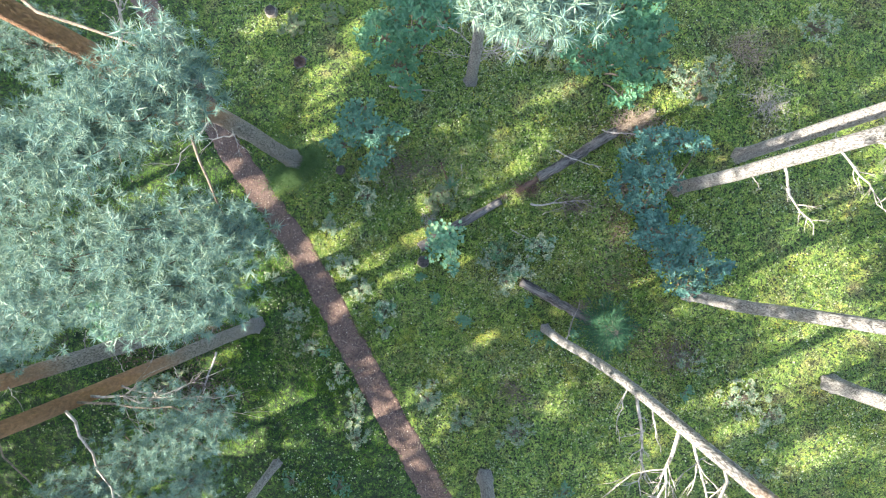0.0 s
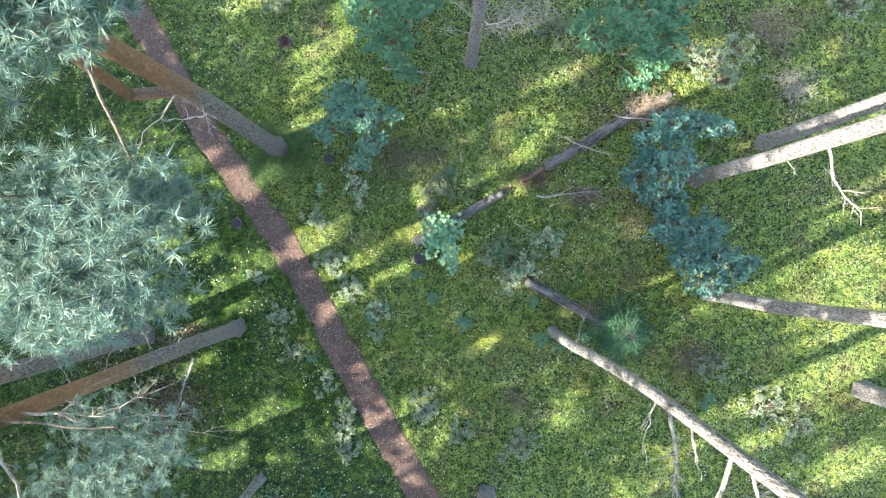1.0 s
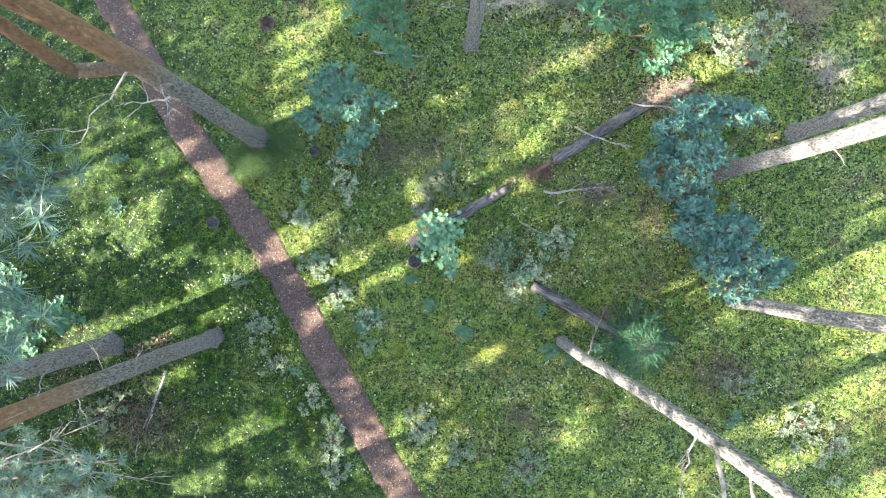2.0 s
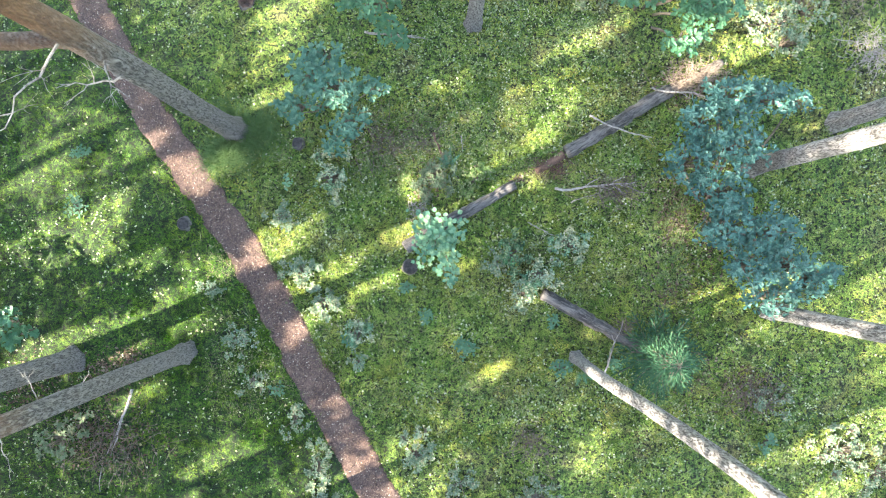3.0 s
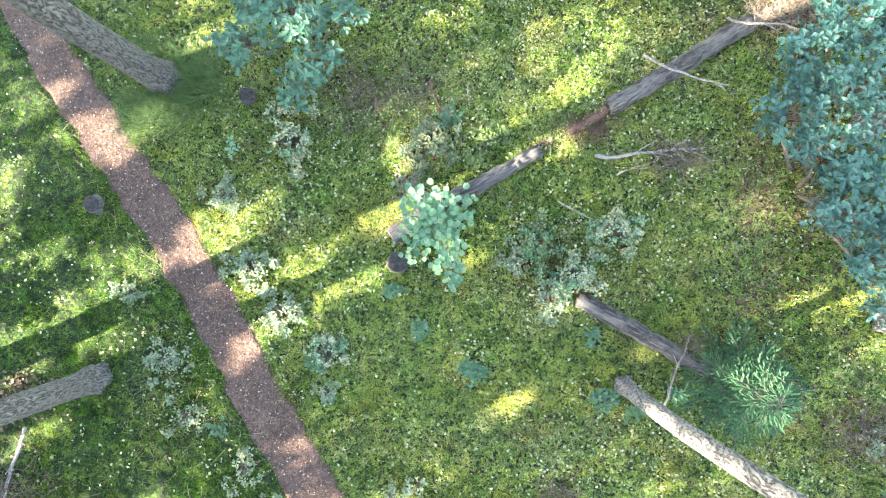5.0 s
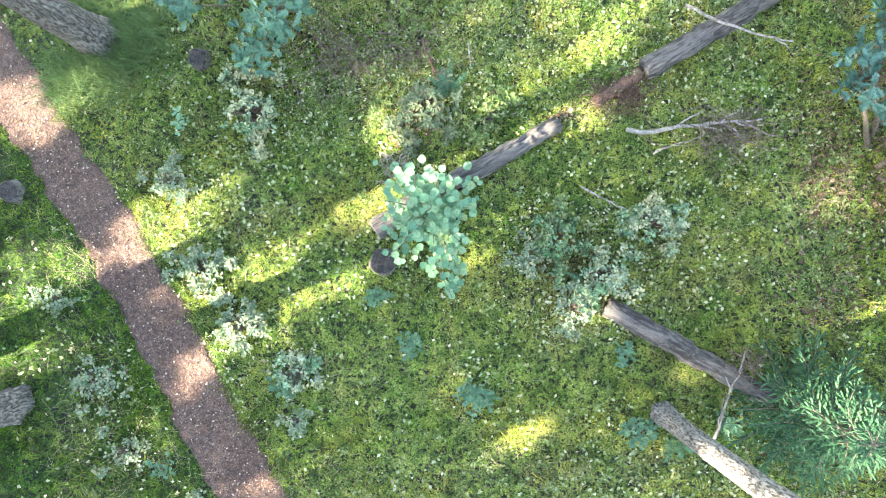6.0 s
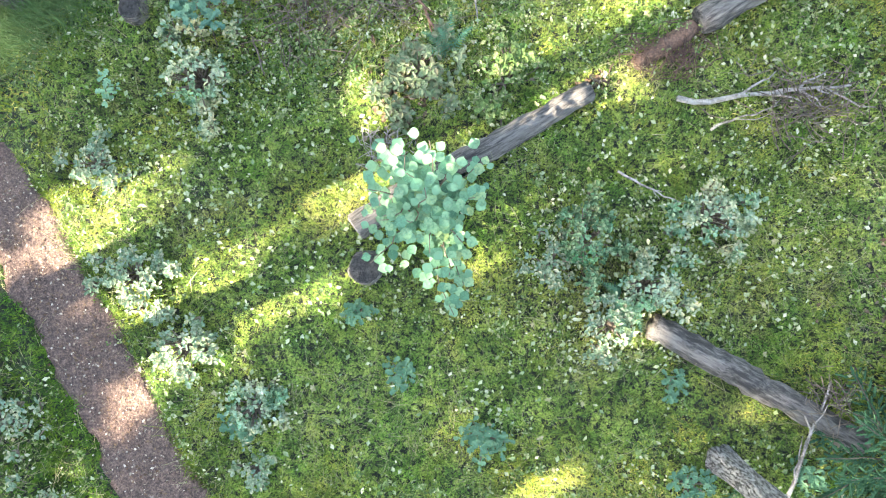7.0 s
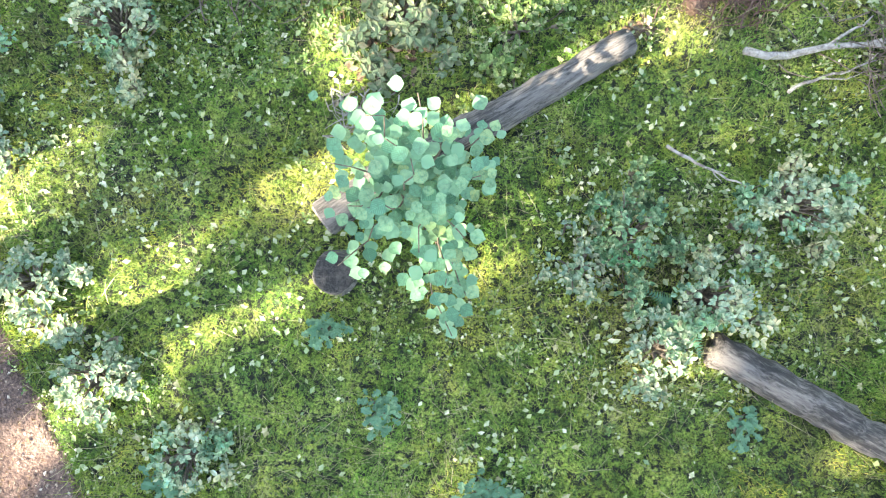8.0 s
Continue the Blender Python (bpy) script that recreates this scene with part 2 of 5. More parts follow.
def wood_material(name, dark, light, scale=30.0, stretch=(1, 1, 1)):
    m, nt, bsdf = material(name, 0.85)
    a = noise_of(nt, coords(nt, stretch), scale, 6, 0.7)
    b = noise_of(nt, coords(nt, stretch), 8.0, 6, 0.75)
    col = ramp(nt, a, (0.38, dark), (0.5, tuple(0.55 * u + 0.45 * v for u, v in zip(dark, light))), (0.64, light))
    col = blend(nt, step_up(nt, b, 0.50, 0.62), col, tuple(0.15 * u + 0.85 * v for u, v in zip(dark, light)))
    col = blend(nt, step_up(nt, b, 0.46, 0.38), col, dark)
    nt.links.new(col, bsdf.inputs["Base Color"])
    bump(nt, bsdf, a, 1.0, 0.02)
    return m


def leaf_material(name, stops, rough=0.5, through_light=0.25, gloss=0.35, patch=None, lush=False):
    """Leaves, each with a tint of its own."""
    m, nt, bsdf = material(name, rough)
    n = len(stops)
    col = ramp(nt, island(nt), *[(i / max(1, n - 1), c) for i, c in enumerate(stops)])
    spots = noise_of(nt, coords(nt), 45, 3)
    col = blend(nt, step_up(nt, spots, 0.35, 0.75), col, tuple(0.75 * v for v in stops[n // 2]))
    if patch:
        tone = ramp(nt, noise_of(nt, coords(nt), patch, 5, 0.7), (0.37, (0.20, 0.27, 0.20)), (0.47, (0.72, 0.80, 0.68)), (0.57, (1.2, 1.15, 1.05)), (0.67, (1.65, 1.45, 1.4)))
        nd = nt.nodes.new("ShaderNodeMix")
        nd.data_type, nd.blend_type = "RGBA", "MULTIPLY"
        nd.inputs[0].default_value = 1.0
        nt.links.new(col, nd.inputs[6])
        nt.links.new(tone, nd.inputs[7])
        hue = ramp(nt, noise_of(nt, coords(nt), patch * 0.3, 4, 0.6), (0.38, (0.62, 0.95, 0.75)), (0.5, (1.0, 1.0, 0.95)), (0.64, (1.45, 1.18, 0.95)))
        nd2 = nt.nodes.new("ShaderNodeMix")
        nd2.data_type, nd2.blend_type = "RGBA", "MULTIPLY"
        nd2.inputs[0].default_value = 1.0
        nt.links.new(nd.outputs[2], nd2.inputs[6])
        nt.links.new(hue, nd2.inputs[7])
        col = nd2.outputs[2]
    if lush:
        nd3 = nt.nodes.new("ShaderNodeMix")
        nd3.data_type, nd3.blend_type = "RGBA", "MULTIPLY"
        nd3.inputs[0].default_value = 1.0
        nt.links.new(col, nd3.inputs[6])
        nt.links.new(blend(nt, beyond_path(nt), (1.0, 1.0, 1.0), (0.36, 0.60, 0.26)), nd3.inputs[7])
        col = nd3.outputs[2]
    nt.links.new(col, bsdf.inputs["Base Color"])
    bsdf.inputs["Specular IOR Level"].default_value = gloss
    if through_light:
        tr = nt.nodes.new("ShaderNodeBsdfTranslucent")
        nt.links.new(col, tr.inputs[0])
        mx = nt.nodes.new("ShaderNodeMixShader")
        mx.inputs[0].default_value = through_light
        nt.links.new(bsdf.outputs[0], mx.inputs[1])
        nt.links.new(tr.outputs[0], mx.inputs[2])
        nt.links.new(mx.outputs[0], nt.nodes["Material Output"].inputs[0])
    return m


MOSS = moss_material()
DIRT = dirt_material()
FRONDS = leaf_material("moss_fronds", [(0.14, 0.23, 0.035), (0.23, 0.33, 0.055), (0.33, 0.41, 0.09), (0.17, 0.27, 0.045), (0.42, 0.43, 0.16), (0.26, 0.36, 0.065)], 0.7, 0.3, 0.15, 4.5, True)
GRASS_DARK = leaf_material("dark_grass", [(0.045, 0.11, 0.035), (0.08, 0.16, 0.05), (0.14, 0.23, 0.08), (0.05, 0.10, 0.03)], 0.6, 0.25, 0.3)
GRASS = leaf_material("grass_blades", [(0.055, 0.11, 0.018), (0.22, 0.29, 0.045), (0.40, 0.43, 0.085), (0.13, 0.21, 0.035), (0.56, 0.51, 0.20), (0.30, 0.35, 0.06)], 0.7, 0.3, 0.2, 4.5, True)
LITTER = leaf_material("pale_leaves", [(0.38, 0.44, 0.26), (0.16, 0.25, 0.09), (0.68, 0.66, 0.50), (0.38, 0.43, 0.20), (0.12, 0.20, 0.07), (0.20, 0.32, 0.17), (0.58, 0.57, 0.38)], 0.6, 0.2, 0.3)
CHIPS = leaf_material("litter_chips", [(0.42, 0.34, 0.26), (0.14, 0.08, 0.05), (0.68, 0.60, 0.48), (0.07, 0.045, 0.03), (0.24, 0.16, 0.10), (0.10, 0.06, 0.04)], 0.9, 0.0, 0.1)
STRAW = leaf_material("dry_grass", [(0.34, 0.31, 0.17), (0.46, 0.42, 0.26), (0.26, 0.27, 0.11), (0.40, 0.33, 0.20)], 0.6, 0.2, 0.3)
RUST = leaf_material("fallen_oak_leaves", [(0.12, 0.075, 0.045), (0.21, 0.15, 0.10), (0.07, 0.045, 0.03), (0.34, 0.28, 0.20), (0.10, 0.07, 0.04)], 0.8, 0.1, 0.2)
NEEDLES = leaf_material("pine_needles", [(0.065, 0.15, 0.15), (0.11, 0.22, 0.215), (0.17, 0.28, 0.22), (0.33, 0.40, 0.27), (0.08, 0.175, 0.165)], 0.5, 0.25, 0.4)
OAK = leaf_material("oak_leaves", [(0.022, 0.085, 0.068), (0.04, 0.135, 0.11), (0.06, 0.175, 0.14), (0.13, 0.27, 0.21)], 0.45, 0.2, 0.5)
OAK_TEAL = leaf_material("teal_oak_leaves", [(0.035, 0.115, 0.08), (0.06, 0.17, 0.11), (0.10, 0.23, 0.15), (0.16, 0.30, 0.19)], 0.5, 0.25, 0.4)
SEEDLING = leaf_material("seedling_leaves", [(0.06, 0.16, 0.09), (0.09, 0.21, 0.115), (0.14, 0.26, 0.14)], 0.5, 0.25, 0.35)
OAK_BRIGHT = leaf_material("young_oak_leaves", [(0.045, 0.16, 0.085), (0.07, 0.20, 0.10), (0.11, 0.26, 0.12)], 0.45, 0.3, 0.5)
ROUND_LEAF = leaf_material("round_leaves", [(0.11, 0.27, 0.15), (0.15, 0.32, 0.18), (0.19, 0.37, 0.21), (0.24, 0.40, 0.22)], 0.5, 0.25, 0.4)
SHRUB = leaf_material("pale_shrub_leaves", [(0.17, 0.27, 0.16), (0.25, 0.34, 0.22), (0.42, 0.45, 0.30), (0.09, 0.17, 0.08), (0.54, 0.50, 0.32), (0.18, 0.29, 0.22), (0.32, 0.39, 0.26)], 0.65, 0.25, 0.2)
SHRUB_BLUE = leaf_material("bluish_shrub_leaves", [(0.20, 0.30, 0.22), (0.32, 0.42, 0.36), (0.06, 0.11, 0.05), (0.46, 0.50, 0.38), (0.10, 0.19, 0.11), (0.24, 0.38, 0.36), (0.36, 0.40, 0.24)], 0.65, 0.25, 0.2, 9.0)
SHRUB_TEAL = leaf_material("teal_shrub_leaves", [(0.12, 0.25, 0.16), (0.18, 0.32, 0.22), (0.06, 0.12, 0.06), (0.34, 0.42, 0.28), (0.14, 0.27, 0.18)], 0.65, 0.25, 0.2, 9.0)
HERB = leaf_material("herb_leaves", [(0.07, 0.15, 0.04), (0.13, 0.23, 0.06), (0.26, 0.35, 0.12), (0.05, 0.10, 0.02), (0.46, 0.48, 0.24), (0.16, 0.26, 0.08)], 0.6, 0.25, 0.3)
DARK_SHRUB = leaf_material("dark_shrub_leaves", [(0.07, 0.12, 0.06), (0.11, 0.17, 0.08), (0.20, 0.25, 0.14), (0.16, 0.12, 0.07)], 0.6, 0.2, 0.3)
SPRUCE = leaf_material("spruce_needles", [(0.022, 0.07, 0.036), (0.038, 0.105, 0.052), (0.06, 0.145, 0.07)], 0.7, 0.1, 0.15)
BARK = bark_material("pine_bark", (0.065, 0.058, 0.055), (0.24, 0.225, 0.21), 4.6, (0.27, 0.145, 0.08))
BARK_GREY = bark_material("grey_bark", (0.085, 0.078, 0.072), (0.36, 0.345, 0.33), 9.5, (0.34, 0.20, 0.11), 11.0)
TWIG = wood_material("dead_twigs", (0.14, 0.12, 0.10), (0.42, 0.39, 0.35))
STEM = wood_material("stems", (0.07, 0.055, 0.04), (0.20, 0.16, 0.12))
LOG = wood_material("weathered_log", (0.022, 0.02, 0.019), (0.17, 0.155, 0.14), 46, (0.13, 1, 1))
LOG_PALE = wood_material("bare_log", (0.10, 0.07, 0.05), (0.36, 0.29, 0.22), 34, (0.2, 1, 1))
ROTTEN = wood_material("rotten_wood", (0.045, 0.026, 0.02), (0.17, 0.10, 0.07), 40)
CUT = wood_material("cut_wood", (0.12, 0.10, 0.085), (0.34, 0.295, 0.25), 34)
CUT_DARK = wood_material("old_cut_wood", (0.010, 0.009, 0.009), (0.055, 0.05, 0.046), 34)

# ---- forest floor ----
def graded(inner, fine, outer):
    """Grid lines, close together in the middle and wide apart far out."""
    mid = np.arange(-inner, inner + fine / 2, fine)
    far = [inner]
    while far[-1] < outer:
        far.append(far[-1] + max(fine, (far[-1] - inner) * 0.35 + fine))
    far = np.array(far[1:])
    return np.concatenate([-far[::-1], mid, far])


def build_ground():
    gx, gy = graded(12.0, 0.065, 600), graded(9.0, 0.065, 600)
    X, Y = np.meshgrid(gx, gy, indexing="ij")
    Z = floor_z(X, Y)
    n, k = X.shape
    i, j = np.meshgrid(np.arange(n - 1), np.arange(k - 1), indexing="ij")
    q = np.stack([i * k + j, (i + 1) * k + j, (i + 1) * k + j + 1, i * k + j + 1], -1).reshape(-1, 4)
    s = Soup()
    s.add_many(np.stack([X, Y, Z], -1), q)
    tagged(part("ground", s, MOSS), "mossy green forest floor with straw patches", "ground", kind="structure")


def build_trail():
    ys = np.arange(-8.8, 8.8, 0.05)
    us = np.linspace(-0.46, 0.46, 19)
    Y, U = np.meshgrid(ys, us, indexing="ij")
    X = trail_x(Y) + U / 0.87
    edge = 0.30 + 0.09 * (value_noise(X, Y, 0.22, 5) - 0.5) + 0.08 * (value_noise(X, Y, 0.07, 15) - 0.5) + 0.05 * (value_noise(X, Y, 0.8, 6) - 0.5)
    Z = (ground_z(X, Y) - 0.036 + 0.016 * (value_noise(X, Y, 0.2, 7) - 0.5) + 0.01 * (value_noise(X, Y, 0.09, 8) - 0.5)
         + bumps(X, Y) * 0.3 + 0.012 * (np.abs(U) / 0.3) ** 2 - 0.09 * smooth(0, 0.12, np.abs(U) - edge))
    n, k = X.shape
    i, j = np.meshgrid(np.arange(n - 1), np.arange(k - 1), indexing="ij")
    q = np.stack([i * k + j, i * k + j + 1, (i + 1) * k + j + 1, (i + 1) * k + j], -1).reshape(-1, 4)[:, ::-1]
    s = Soup()
    s.add_many(np.stack([X, Y, Z], -1), q)
    tagged(part("path", s, DIRT), "narrow trodden path of brown earth and needles", "path", kind="structure")


build_ground()
build_trail()


# ---- trees ----
def trunk_axis(x, y, height, lean, gen, n=44):
    t = np.linspace(0, 1, n) ** 1.25
    z = t * height - 0.12
    sway = 0.05 * np.sin(z * 0.55 + gen.random() * 6) * np.minimum(1, z / 3)
    return np.stack([lean[0] * z + sway, lean[1] * z + 0.7 * sway, z], -1)


def build_trunk(tree, axis, r0, mat, gen, top=0.25, sides=22):
    z = axis[:, 2]
    h = z[-1]
    r = r0 * (1 - (1 - top) * np.clip(z / h, 0, 1)) + r0 * 0.30 * np.exp(-np.maximum(z, 0) / 0.22)
    ph = gen.random() * 6

    def flare(row, th):
        near = np.exp(-np.maximum(axis[:, 2], 0) / 0.3)[:, None]
        return 1 + near * 0.13 * np.sin(5 * th + ph) + 0.03 * np.sin(3 * th + ph + row * 0.3)

    s = Soup()
    tube(s, axis, r, sides, 0.05, int(ph * 10), flare=flare)
    return part("trunk", s, mat, tree), r


def along(axis, z):
    return np.array([np.interp(z, axis[:, 2], axis[:, k]) for k in range(3)])


def twiggy(soup, a, b, r, gen, side=6, spread=0.5):
    """A bare limb with crooked side twigs."""
    p = wander(a, b, 9, 0.03, gen)
    tube(soup, p, np.linspace(r, r * 0.25, 9), 6, 0.1)
    span = np.linalg.norm(p[-1] - p[0])
    for k in range(side):
        i = gen.integers(2, 8)
        d = p[-1] - p[0]
        d = d / span * 0.6 + gen.normal(0, spread, 3)
        e = p[i] + d * span * gen.uniform(0.12, 0.4)
        tw = wander(p[i], e, 5, 0.07, gen)
        tube(soup, tw, np.linspace(r * 0.4, r * 0.12, 5), 4)
        for _ in range(2):
            f = tw[3] + (d + gen.normal(0, 0.6, 3)) * span * 0.08
            tube(soup, wander(tw[2], f, 3, 0.05, gen), [r * 0.2, r * 0.14, r * 0.08], 3)


def dead_limb(tree, a, b, r, gen, side=6, spread=0.5):
    s = Soup()
    twiggy(s, a, b, r * 0.72, gen, side, spread)
    return part("dead_limb", s, TWIG, tree, "bare grey dead limb")


TUFT = needle_tuft(36, 0.088, 0.0034, np.random.default_rng(11))
TUFT_COARSE = needle_tuft(15, 0.18, 0.034, np.random.default_rng(12))


def foliage_clump(leafy, wood, centre, size, count, gen, root=None, tuft=TUFT, scale=1.0, keep=None, tree=None):
    """Tufts at the ends of twigs that spread through a flat mass round centre."""
    c = np.asarray(centre, float)
    p = gen.normal(0, 0.42, (count, 3))
    p /= np.maximum(1, np.linalg.norm(p, axis=1) / 1.05)[:, None]
    p = c + p * np.asarray(size, float)
    if keep is not None:
        p = p[keep(p)]
    if len(p) == 0:
        return
    out = p - c
    out = out / (np.linalg.norm(out, axis=1)[:, None] + 1e-6)
    ax = out * 0.9 + np.array([0, 0, 0.75]) + gen.normal(0, 0.28, p.shape)
    scatter(leafy, *tuft, p, turns(ax, gen.random(len(p)) * 6.28), scale * gen.uniform(0.75, 1.25, len(p)))
    # twigs
    hub = c - np.array([0, 0, size[2] * 0.5])
    fine = tuft is TUFT
    for q in p[:: max(1, len(p) // (26 if fine else 5))]:
        tube(wood, wander(hub, q, 4, 0.05, gen), np.array([0.011, 0.008, 0.005, 0.003]) * (1 if keep is None else 0.6), 4 if fine else 3, caps=False)
    if root is not None:
        d = np.linalg.norm(hub - root)
        limb = wood if tree is None else Soup()
        tube(limb, wander(root, hub, 8, 0.025, gen), np.linspace(0.009 + d * 0.0045, 0.007, 8) * (1 if keep is None else 0.6), 6, 0.1)
        if tree is not None:
            part("limb", limb, STEM, tree)


def pine(x, y, r0, height, mat, label, lean=(0, 0), masses=(), seed=0, high=True, high_from=0.8, away=(0, 0)):
    """A tall pine. masses: (x, y, z, rx, ry, rz, tufts, height on the trunk) in world metres."""
    gen = np.random.default_rng(seed + 100)
    tree = thing("pine_tree", x, y, label, "tree", "pines")
    base = np.array(tree.location)
    axis = trunk_axis(x, y, height, lean, gen)
    build_trunk(tree, axis, r0, mat, gen)
    leafy, wood, hubs = Soup(), Soup(), []
    for mx, my, mz, rx, ry, rz, count, zr in masses:
        root = along(axis, zr - base[2])
        mass = np.array((mx - 0.08, my, mz)) - base
        near = [h for h in hubs if np.linalg.norm(h - mass) < 1.1]
        if near:
            root = min(near, key=lambda h: np.linalg.norm(h - mass))
        hubs.append(mass - np.array([0, 0, rz * 0.6]))
        foliage_clump(leafy, wood, np.array((mx - 0.08, my, mz)) - base, (rx * 0.88, ry * 0.88, rz * 1.3), int(count * 2.2), gen, root, scale=0.88, tree=tree)
    if high:
        for k in range(12):
            z = height * gen.uniform(high_from, 1.0)
            th = gen.random() * 6.28
            d = 1.5 * (1.15 - z / height) + 0.5
            root = along(axis, z - 0.4)
            c = root + np.array([math.cos(th) * d + away[0], math.sin(th) * d + away[1], 0.5])
            foliage_clump(leafy, wood, c, (0.8, 0.8, 0.45), 46, gen, root, TUFT_COARSE)
    if leafy.n:
        part("crown", leafy, NEEDLES, tree, "blue-green needle sprays", False)
        tagged(part("twig", wood, STEM, tree), kind="stuff")
    return tree, axis, gen, base


# two-stemmed pine beside the path
tree, axis, gen, base = pine(-3.72, 2.27, 0.185, 15.5, BARK, "tall forked pine with orange upper bark beside the path", (-0.032, 0.006), [
    (-1.78, 1.30, 10.45, 0.30, 0.36, 0.28, 80, 10.0), (-1.85, 1.12, 10.45, 0.42, 0.36, 0.28, 110, 10.0), (-2.25, 1.00, 10.4, 0.45, 0.36, 0.30, 130, 10.0), (-2.85, 0.80, 10.2, 0.55, 0.36, 0.3, 150, 9.6),
    (-4.35, 2.30, 8.0, 0.6, 0.5, 0.3, 110, 7.6),
    (-2.65, 0.82, 10.1, 0.5, 0.35, 0.3, 120, 9.8), (-3.2, 0.75, 9.8, 0.55, 0.5, 0.3, 140, 9.4), (-3.5, 0.72, 10.0, 0.5, 0.36, 0.3, 90, 9.3),
    (-1.58, 0.24, 9.85, 0.33, 0.30, 0.25, 90, 9.4), (-1.95, 0.22, 9.85, 0.42, 0.40, 0.28, 130, 9.4), (-2.4, 0.16, 9.8, 0.5, 0.42, 0.28, 140, 9.2),
    (-1.85, -0.25, 9.75, 0.45, 0.28, 0.25, 110, 9.3), (-2.3, -0.35, 9.7, 0.5, 0.3, 0.25, 120, 9.2), (-2.95, -0.05, 9.6, 0.5, 0.5, 0.3, 140, 9.0),
    (-3.4, -0.3, 9.4, 0.5, 0.5, 0.3, 120, 8.8), (-3.6, 0.3, 9.3, 0.5, 0.5, 0.3, 110, 8.6)], 1, True, 0.9, (-0.8, 0.6))
fork = Soup()
tube(fork, wander(along(axis, 4.55), np.array([-0.78, -0.08, 4.95]), 6, 0.012, gen), np.linspace(0.10, 0.085, 6), 12, 0.06)
tube(fork, wander(np.array([-0.78, -0.09, 4.9]), np.array([-0.76, 0.42, 9.8]), 8, 0.008, gen), np.linspace(0.085, 0.05, 8), 12, 0.06)
part("forked_stem", fork, BARK, tree, "thin orange second stem")
dead_limb(tree, along(axis, 3.4), along(axis, 3.4) + np.array([-0.75, -0.25, 0.3]), 0.03, gen, 3)
dead_limb(tree, along(axis, 4.2), along(axis, 4.2) + np.array([0.35, -0.55, 0.3]), 0.02, gen, 7)
dead_limb(tree, along(axis, 4.8), along(axis, 4.8) + np.array([-0.9, -1.0, -0.2]), 0.025, gen, 4)
dead_limb(tree, along(axis, 7.5), along(axis, 7.5) + np.array([0.3, 1.1, 0.6]), 0.04, gen, 6)

# two pines standing close together
tree, axis, gen, base = pine(-4.56, -1.68, 0.15, 15.0, BARK, "straight pine with grey base and rusty orange upper bark", (0.0, 0.0), [
    (-2.65, -1.75, 7.5, 0.45, 0.4, 0.3, 60, 7.0), (-3.1, -2.1, 7.3, 0.55, 0.5, 0.35, 90, 6.8), (-2.9, -2.55, 7.4, 0.5, 0.4, 0.3, 70, 7.0),
    (-3.7, -2.4, 7.1, 0.6, 0.5, 0.35, 90, 6.6), (-3.5, -1.75, 7.0, 0.5, 0.35, 0.3, 45, 6.6), (-4.3, -2.8, 6.9, 0.6, 0.5, 0.35, 80, 6.4), (-3.9, -3.1, 7.2, 0.5, 0.5, 0.3, 70, 6.6)], 2, True, 0.93, (-1.0, -1.0))
dead_limb(tree, along(axis, 6.9), np.array((-2.5, -1.55, 7.3)) - base, 0.025, gen, 14, 0.6)
dead_limb(tree, along(axis, 6.2), np.array((-3.0, -1.9, 6.6)) - base, 0.022, gen, 12, 0.6)
dead_limb(tree, along(axis, 7.4), np.array((-3.3, -3.0, 7.8)) - base, 0.03, gen, 5, 0.4)
for zz, dx, dy in ((3.2, 0.2, 0.35), (3.9, -0.1, 0.5), (4.6, 0.3, -0.4), (5.3, 0.25, 0.45), (5.9, -0.2, 0.5)):
    dead_limb(tree, along(axis, zz), along(axis, zz) + np.array([dx, dy, 0.15]), 0.012, gen, 3)
tree, axis, gen, base = pine(-6.66, -1.84, 0.19, 12.0, BARK, "grey-barked pine standing close to its neighbour", (0.0, 0.0), [
    (-4.6, -0.6, 8.2, 0.55, 0.5, 0.3, 90, 7.6), (-5.0, -1.0, 7.6, 0.5, 0.4, 0.3, 70, 7.2), (-4.9, -3.3, 6.6, 0.6, 0.5, 0.3, 70, 6.2)], 3, True, 0.84, (-0.8, -0.4))
for zz, dx, dy in ((3.6, 0.15, 0.5), (4.4, 0.3, 0.4), (5.2, 0.2, 0.5), (5.6, 0.4, -0.3), (6.2, 0.3, 0.55)):
    dead_limb(tree, along(axis, zz), along(axis, zz) + np.array([dx, dy, 0.15]), 0.014, gen, 3)

# pines on the sunny side
tree, axis, gen, base = pine(2.28, -1.72, 0.098, 17.0, BARK_GREY, "slender sunlit pine with pale bark and dead lower limbs", (0.012, 0.0), (), 4, True, 0.83, (1.2, -1.0))
dead_limb(tree, along(axis, 5.9), along(axis, 5.9) + np.array([-0.1, -0.75, -0.1]), 0.02, gen, 4)
dead_limb(tree, along(axis, 6.4), along(axis, 6.4) + np.array([0.05, -1.35, 0.0]), 0.035, gen, 9)
dead_limb(tree, along(axis, 7.0), along(axis, 7.0) + np.array([0.1, -0.6, 0.0]), 0.02, gen, 3)
dead_limb(tree, along(axis, 7.9), along(axis, 7.9) + np.array([-0.35, -1.2, 0.1]), 0.035, gen, 12, 0.6)
dead_limb(tree, along(axis, 8.2), along(axis, 8.2) + np.array([0.25, -1.0, 0.2]), 0.025, gen, 10, 0.6)
dead_limb(tree, along(axis, 8.9), along(axis, 8.9) + np.array([-0.3, -0.9, 0.2]), 0.025, gen, 10, 0.6)
tree, axis, gen, base = pine(5.36, 1.58, 0.145, 17.0, BARK_GREY, "sunlit pine with pale bark behind the oak thicket", (0.0, 0.0), (), 5, True, 0.83, (1.5, 0.5))
